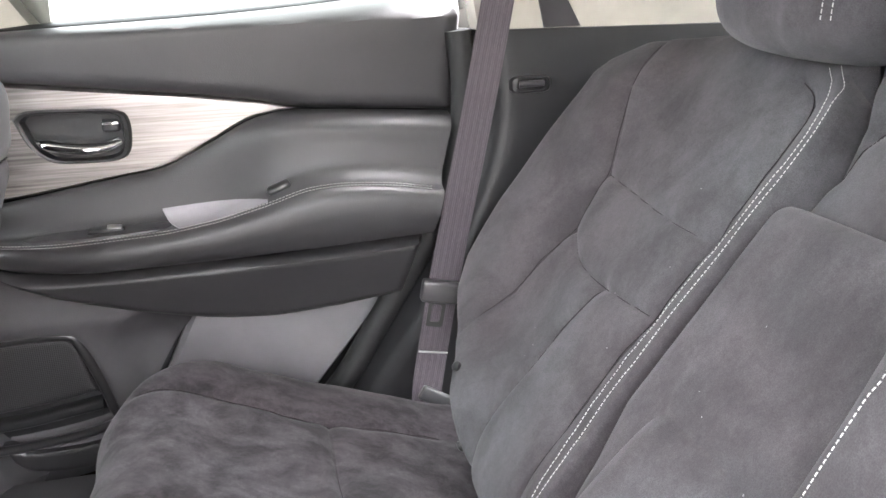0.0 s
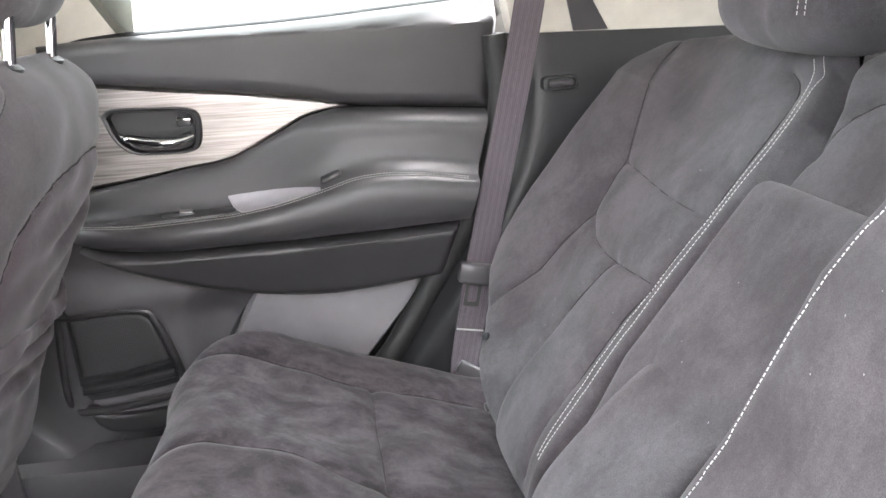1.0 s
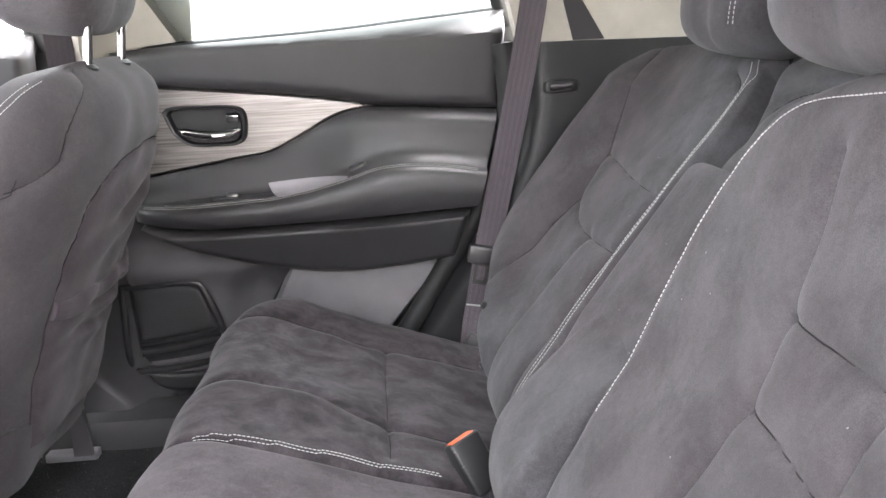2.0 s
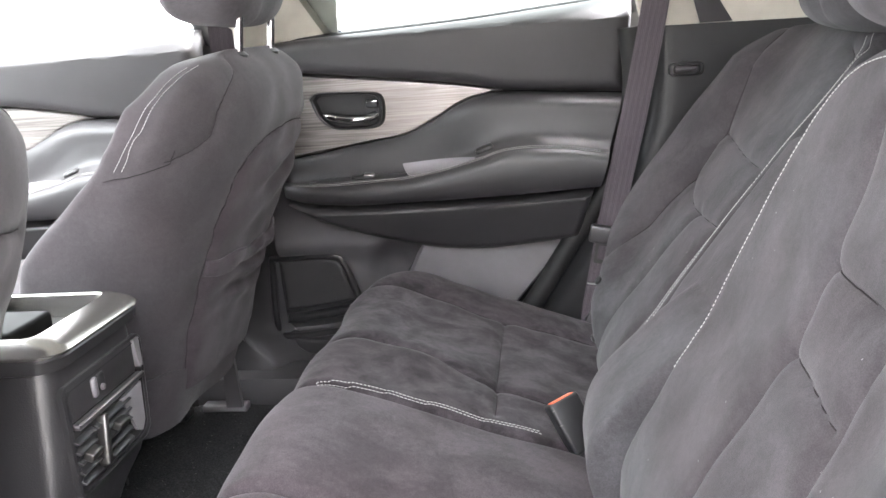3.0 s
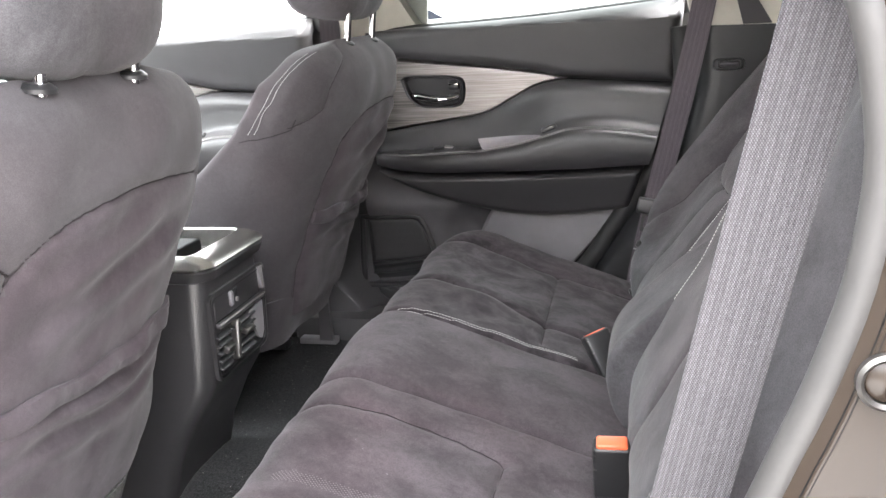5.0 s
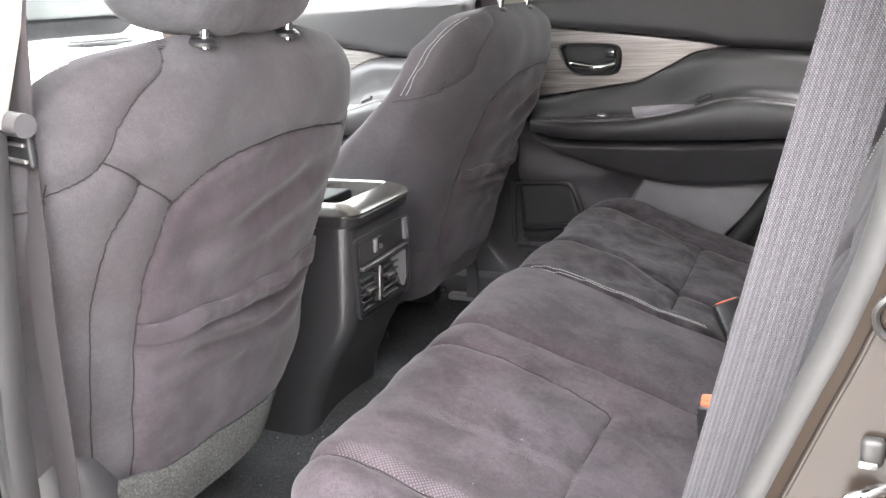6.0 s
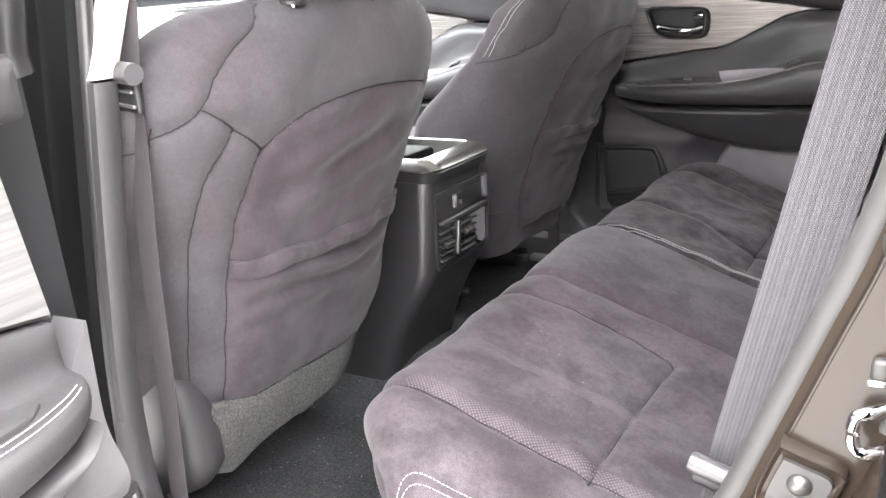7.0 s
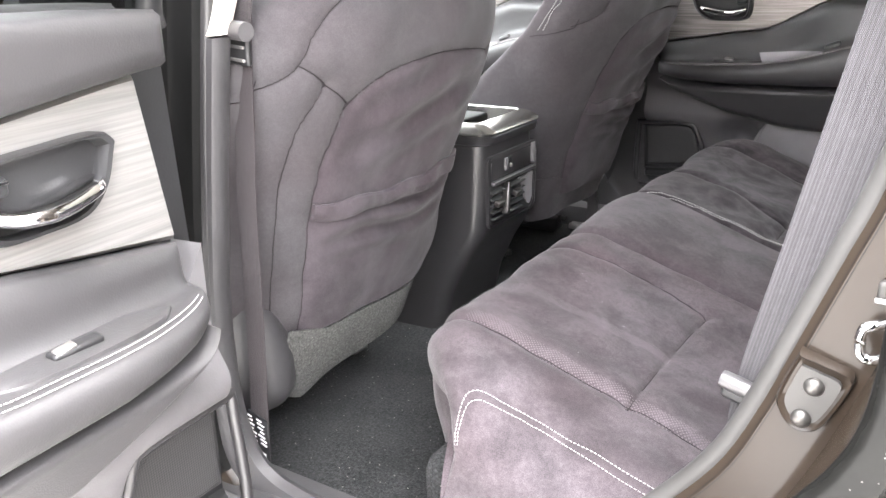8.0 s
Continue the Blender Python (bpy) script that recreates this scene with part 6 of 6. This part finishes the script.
# ---------------------------------------------------------------- belts
def belt_tongue(parent, at, turn):
    m = pose(*at, *turn)
    XF.append(XF[-1] @ m)
    rounded("tongue_grip", (0.057, 0.020, 0.034), (0, -0.004, 0), M_PLASTIC, parent, "dark grey plastic tongue grip", 0.005, (0, 0, 0), 3)
    g = [np.c_[rounded_rect(-0.013, 0.013, -0.058, -0.012, 0.004)[:, 0], np.full(32, y), rounded_rect(-0.013, 0.013, -0.058, -0.012, 0.004)[:, 1]] for y in (-0.002, 0.0)]
    i = [np.c_[rounded_rect(-0.0075, 0.0075, -0.050, -0.022, 0.003)[:, 0], np.full(32, y), rounded_rect(-0.0075, 0.0075, -0.050, -0.022, 0.003)[:, 1]] for y in (0.0, -0.002)]
    q = np.stack([*g, *i, g[0]], 0)
    mk("tongue_blade", q.reshape(-1, 3), grid_faces(5, 32, 0, True), M_STEEL, parent, "steel tongue blade")
    XF.pop()


belt_r = thing("rear_seat_belt", (0.25, 0.69, 0.12), "mauve-grey seat belt with latch tongue beside the rear door", "seat belt")
line = catmull([(0.408, 0.655, 1.00), (0.392, 0.672, 0.86), (0.375, 0.683, 0.745), (0.346, 0.688, 0.60), (0.319, 0.688, 0.484), (0.288, 0.684, 0.355), (0.268, 0.680, 0.26), (0.251, 0.676, 0.176), (0.248, 0.668, 0.14)], 90)
strap("webbing", line, (1, -0.05, -0.12), 0.047, M_BELT_RIGHT, belt_r, "mauve woven webbing, paled for light")
belt_tongue(belt_r, (0.276, 0.677, 0.331), (0, 11, -3))
rounded("belt_sleeve", (0.056, 0.010, 0.024), (0.262, 0.664, 0.160), M_PLASTIC, belt_r, "grey plastic sleeve at the belt end", 0.004, (0, 32, 0), 3)
rounded("anchor", (0.045, 0.02, 0.04), (0.282, 0.668, 0.112), M_PLASTIC, belt_r, "grey anchor cover", 0.008, (0, 30, 0), 3)
rounded("belt_stop", (0.046, 0.003, 0.003), (0.2625, 0.676, 0.232), M_STITCH, belt_r, "pale sewn bar", 0.001, (0, 10, 0))

belt_l = thing("rear_seat_belt", (0.24, -0.70, 0.2), "mauve-grey seat belt hanging in the open doorway", "seat belt")
line = catmull([(0.409, -0.645, 1.00), (0.387, -0.650, 0.90), (0.344, -0.653, 0.70), (0.301, -0.654, 0.50), (0.269, -0.656, 0.35), (0.262, -0.655, 0.29), (0.258, -0.645, 0.22)], 90)
strap("webbing", line, (0.96, -0.15, -0.2), 0.048, M_BELT, belt_l, "mauve-grey woven webbing")
turned("belt_guide", [(0.0, 0.0), (0.0075, 0.0), (0.0085, 0.003), (0.0085, 0.054), (0.0075, 0.057), (0.0, 0.057)], (0.234, -0.668, 0.351), (0.97, -0.05, -0.22), M_PLASTIC, belt_l, "dark grey roller of the belt guide", 18)
rounded("guide_body", (0.058, 0.012, 0.020), (0.262, -0.663, 0.334), M_BLACKPLASTIC, belt_l, "black plastic belt guide", 0.005, (0, 10, -6), 3)

belt_f = thing("front_seat_belt", (-0.37, -0.70, 0.05), "mauve front seat belt on the centre pillar, darkened for shade", "seat belt")
line = catmull([(-0.312, -0.650, 0.98), (-0.326, -0.672, 0.80), (-0.337, -0.684, 0.66), (-0.349, -0.685, 0.55), (-0.361, -0.685, 0.45), (-0.376, -0.685, 0.255), (-0.387, -0.685, 0.137), (-0.394, -0.685, 0.05)], 80)
strap("webbing", line, (1, -0.25, 0.0), 0.046, M_BELT_FRONT, belt_f, "mauve woven webbing, darkened for shade")
tube("tongue_stop", [(-0.368, -0.696, 0.664), (-0.308, -0.704, 0.660)], 0.011, M_PLASTIC, belt_f, "grey plastic belt guide bar", 14, (0, 0, 1))
rounded("tongue_plate", (0.052, 0.008, 0.034), (-0.340, -0.692, 0.638), M_BLACKPLASTIC, belt_f, "black tongue body", 0.003, (0, 3, -10))
for zz in (0.628, 0.643):
    rounded("tongue_slot", (0.044, 0.004, 0.0035), (-0.340, -0.6975, zz), M_SATIN, belt_f, "bright slot edge", 0.001, (0, 3, -10))
lab = rounded("belt_label", (0.047, 0.003, 0.072), (-0.390, -0.6885, 0.102), M_LABEL, belt_f, "black belt label with white print", 0.001, (0, 5, -10))
rng = random.Random(4)
for k in range(7):
    for side in (-1, 1):
        w = 0.007 + 0.010 * rng.random()
        rounded("label_bar", (w, 0.002, 0.0020), (-0.390 + side * 0.011 + 0.003 * (rng.random() - 0.5) + 0.08 * (0.0062 * k - 0.02), -0.6912 - 0.18 * side * 0.011, 0.133 - 0.0062 * k), M_WHITE, lab, "", 0.0005, (0, 5, -10))
rounded("label_code", (0.034, 0.002, 0.012), (-0.392, -0.6909, 0.077), M_WHITE, lab, "white printed block", 0.0005, (0, 5, -10))
belt_p = thing("front_seat_belt", (-0.46, 0.70, 0.05), "mauve front passenger belt on the centre pillar, darkened for shade", "seat belt")
strap("webbing", catmull([(-0.42, 0.66, 1.0), (-0.43, 0.695, 0.80), (-0.437, 0.708, 0.66), (-0.47, 0.703, 0.40), (-0.525, 0.70, 0.08)], 50), (1, 0.1, 0), 0.046, M_BELT_FRONT, belt_p, "mauve woven webbing, darkened for shade")


def buckle(label, at, turn, proud):
    t = thing("seat_buckle", at, label, "seat buckle", "rear belt buckles")
    XF.append(pose(*at, *turn))
    rounded("body", (0.026, 0.043, 0.075), (0, 0, 0.030), M_BLACKPLASTIC, t, "black buckle body", 0.005, (0, 0, 0), 3, 1.06)
    rounded("button", (0.021, 0.037, 0.008), (0.001, 0, 0.0642 + proud), M_RED, t, "orange-red release button", 0.003)
    for zz in (0.058, 0.037):
        rounded("trim_line", (0.0268, 0.0438, 0.0012), (0, 0, zz), M_WORN, t, "thin bright line", 0.0004)
    rounded("slot", (0.004, 0.030, 0.004), (-0.0105, 0, 0.0665), M_RUBBER, t, "dark tongue slot", 0.001)
    strap("stalk", [(0.0, 0, -0.05), (0.0, 0, -0.01), (0, 0, 0.0)], (0, 1, 0), 0.036, M_BELT, t, "short webbing stalk", 0.003)
    XF.pop()
    return t


buckle("black buckle with an orange-red button leaning from the seat gap", (0.2115, 0.1256, 0.1860), (17, -28, -68), 0.0002)
buckle("black buckle with an orange-red button standing on the cushion", (0.224, -0.243, 0.195), (0, 10, -88), 0.004)

# ---------------------------------------------------------------- fittings
hook = thing("coat_hook", (0.43, 0.705, 0.62), "black oval grab hook on the quarter trim", "hook")
a = np.linspace(0, 2 * np.pi, 39, endpoint=False)
o = np.stack([0.431 + 0.031 * np.sign(np.cos(a)) * np.abs(np.cos(a)) ** 0.5, 0.625 + 0.0125 * np.sign(np.sin(a)) * np.abs(np.sin(a)) ** 0.5], 1)
c = o.mean(0)
rings = [np.stack([c[0] + (o[:, 0] - c[0]) * k, np.full(39, y), c[1] + (o[:, 1] - c[1]) * k], 1) for k, y in ((1.0, 0.722), (1.02, 0.710), (0.92, 0.704), (0.75, 0.703), (0.70, 0.708), (0.05, 0.709))]
loft("bezel", rings, M_BLACKPLASTIC, hook, "black hook bezel")
tube("hook_bar", [(0.412, 0.703, 0.626), (0.430, 0.699, 0.627), (0.449, 0.703, 0.627)], 0.005, M_PLASTIC, hook, "grey hook bar", 10)

XF.append(Matrix.Translation((-0.020, 0.085, -0.051)))
striker = thing("door_striker", (0.348, -0.815, 0.453), "steel door striker plate bolted to the dark jamb", "door striker")
o = catmull([(0.335, 0.486), (0.353, 0.481), (0.374, 0.474), (0.372, 0.458), (0.358, 0.428), (0.347, 0.418), (0.332, 0.420), (0.321, 0.440), (0.327, 0.465), (0.335, 0.486)], 40)[:-1]
c = o.mean(0)
rings = [np.stack([c[0] + (o[:, 0] - c[0]) * k, np.full(39, y), c[1] + (o[:, 1] - c[1]) * k], 1) for k, y in ((1.0, -0.812), (1.02, -0.838), (0.94, -0.842), (0.85, -0.840), (0.05, -0.839))]
loft("plate", rings, M_PAINT, striker, "black striker plate")
o2 = c + (o - c) * 0.72
rings = [np.stack([o2[:, 0], np.full(39, y), o2[:, 1]], 1) for y in (-0.838, -0.844)]
loft("steel_plate", rings, M_STEEL, striker, "worn steel striker plate")
for x, z in ((0.3485, 0.461), (0.3415, 0.4315)):
    turned("bolt", [(0, 0), (0.0078, 0), (0.0078, 0.002), (0.006, 0.005), (0.003, 0.0065), (0.0, 0.0068)], (x, -0.843, z), (0, -1, 0), M_WORN, striker, "worn steel bolt head", 20)
XF.pop()
cap = thing("plug", (0.377, -0.742, 0.572), "dark round rubber plug in a bright ring", "plug")
turned("ring", [(0.0125, 0), (0.0155, 0.001), (0.0155, 0.005), (0.0135, 0.007), (0.0115, 0.005), (0.0115, 0)], (0.377, -0.744, 0.572), (0, -1, 0), M_WORN, cap, "bright plug ring", 28)
turned("dome", [(0.0, 0), (0.0115, 0), (0.011, 0.003), (0.006, 0.006), (0.0, 0.0065)], (0.377, -0.744, 0.572), (0, -1, 0), M_PAINT, cap, "dark plug dome", 28)
latch = thing("latch_loop", (0.369, -0.744, 0.456), "bright steel latch loop on the painted jamb", "latch")
tube("loop", catmull([(0.380, -0.742, 0.470), (0.366, -0.758, 0.470), (0.358, -0.760, 0.467), (0.356, -0.760, 0.456), (0.358, -0.760, 0.445), (0.366, -0.758, 0.442), (0.380, -0.742, 0.442)], 30), 0.0042, M_CHROME, latch, "bright steel loop", 12)
turned("bracket", [(0, 0), (0.009, 0), (0.009, 0.004), (0.006, 0.006), (0, 0.006)], (0.378, -0.745, 0.456), (0, -1, 0), M_STEEL, latch, "dark bracket", 18)
clip = thing("jamb_clip", (0.368, -0.744, 0.494), "small dark clip with a bright edge on the jamb", "clip")
rounded("body", (0.012, 0.010, 0.016), (0.368, -0.750, 0.494), M_STEEL, clip, "dark clip body", 0.003)
rounded("edge", (0.010, 0.003, 0.004), (0.366, -0.756, 0.488), M_SATIN, clip, "bright clip edge", 0.001)
check = thing("door_check", (-0.32, -0.82, 0.42), "worn bright steel door check bracket by the hinge", "door check")
rounded("arm", (0.115, 0.006, 0.012), (-0.385, -0.812, 0.424), M_STEEL, check, "dark steel check arm", 0.002, (0, 0, 6))
shell("bracket", np.stack([np.stack([np.linspace(-0.336, -0.314, 12), -0.822 - 0.006 * np.sin(np.linspace(0, 5, 12) + k), 0.412 + 0.018 * k + 0.004 * np.sin(np.linspace(0, 3.1, 12))], 1) for k in np.linspace(0, 1, 6)]), np.array([0.002, 0.005, 0]), M_WORN, check, "bright bent steel bracket")
turned("rivet", [(0, 0), (0.0055, 0), (0.0055, 0.003), (0.003, 0.005), (0, 0.005)], (-0.324, -0.826, 0.422), (0.1, -1, 0.1), M_SATIN, check, "bright rivet head", 14)


# ---------------------------------------------------------------- lint on the upholstery
def lint(name, pad, keys, ys, count, seed, label):
    """Tiny pale specks lying on a pad."""
    rng = np.random.default_rng(seed)
    verts, faces = [], []
    for k in range(count):
        a = (float(rng.uniform(*ys)), float(rng.uniform(*keys)))
        p, n = pad.on([a, (a[0] + 0.002, a[1] + 0.002)], 0.0004, 3)
        r = rng.uniform(0.0004, 0.0009)
        t = np.cross(n[0], rng.normal(size=3))
        t /= np.linalg.norm(t)
        b = np.cross(n[0], t)
        ring = [p[0] + r * (math.cos(w) * t * rng.uniform(0.7, 2.2) + math.sin(w) * b) for w in np.linspace(0, 6.283, 6)[:-1]]
        base = len(verts)
        verts += [*ring, p[0] + 0.6 * r * n[0]]
        faces += [(base + j, base + (j + 1) % 5, base + 5) for j in range(5)]
    return tagged(mk(name, np.array(verts), faces, M_LINT, fix=False), label, "lint", "", "stuff")


lint("lint", pl, (0.30, 0.66), (-0.50, -0.14), 16, 2, "tiny pale lint specks on the upright backrest")
lint("lint", pb, (0.30, 0.64), (0.18, 0.42), 8, 3, "tiny pale lint specks on the reclined backrest")
lint("lint", pad_l, (-0.10, 0.18), (-0.52, -0.22), 10, 4, "tiny pale lint specks on the bench cushion")
lint("lint", pa, (0.30, 0.54), (-0.06, 0.09), 7, 5, "tiny pale lint specks on the arm rest")

# ---------------------------------------------------------------- far surroundings
def parked_car(at, turn, paint, label):
    t = thing("parked_car", (at[0], at[1], GROUND), label, "car", "parked cars")
    XF.append(pose(at[0], at[1], GROUND, 0, 0, turn))
    prof = catmull([(-2.2, 0.45), (-2.15, 0.75), (-1.2, 0.92), (-0.5, 1.42), (0.6, 1.46), (1.5, 1.0), (2.1, 0.92), (2.2, 0.5)], 50)
    lower = np.stack([np.linspace(-2.15, 2.15, 50), np.full(50, 0.28)], 1)
    rings = []
    for y in (-0.86, -0.84, -0.7, 0.7, 0.84, 0.86):
        k = 1.0 if abs(y) < 0.75 else (0.97 if abs(y) < 0.85 else 0.93)
        up = np.c_[prof[:, 0] * k, np.full(50, y), 0.3 + (prof[:, 1] - 0.3) * k]
        dn = np.c_[lower[::-1, 0] * k, np.full(50, y), lower[::-1, 1]]
        rings.append(np.vstack([up, dn]))
    loft("body", rings, paint, t, "painted car body")
    for x in (-1.35, 1.35):
        for y in (-0.80, 0.80):
            w = turned("wheel", [(0, -0.1), (0.30, -0.1), (0.33, -0.07), (0.33, 0.07), (0.30, 0.1), (0, 0.1)], (x, y, 0.33), (0, 1, 0), M_TYRE, t, "black tyre", 24)
            turned("rim", [(0, -0.115), (0.20, -0.11), (0.20, 0.11), (0, 0.115)], (x, y, 0.33), (0, 1, 0), M_SATIN, w, "silver rim", 20)
    for y0, y1 in ((-0.869, -0.865), (0.865, 0.869)):
        side_plate("side_window", [(-0.95, 0.98), (-0.42, 1.34), (0.5, 1.36), (1.1, 1.0)], y0 * 0.999, y1 * 0.999, M_SCREEN, t, "dark side window")
    XF.pop()
    return t


parked_car((-6.0, 22.0), 8, M_CARWHITE, "white parked car far off")
parked_car((-0.5, 24.0), 95, M_CARGREY, "grey parked car far off")
parked_car((4.5, 23.0), 95, M_CARWHITE, "white parked car across the lot")
parked_car((-16.0, 34.0), 88, M_CARRED, "red parked car far off")
parked_car((-22.0, 18.0), 90, M_CARGREY, "grey parked car across the lot")
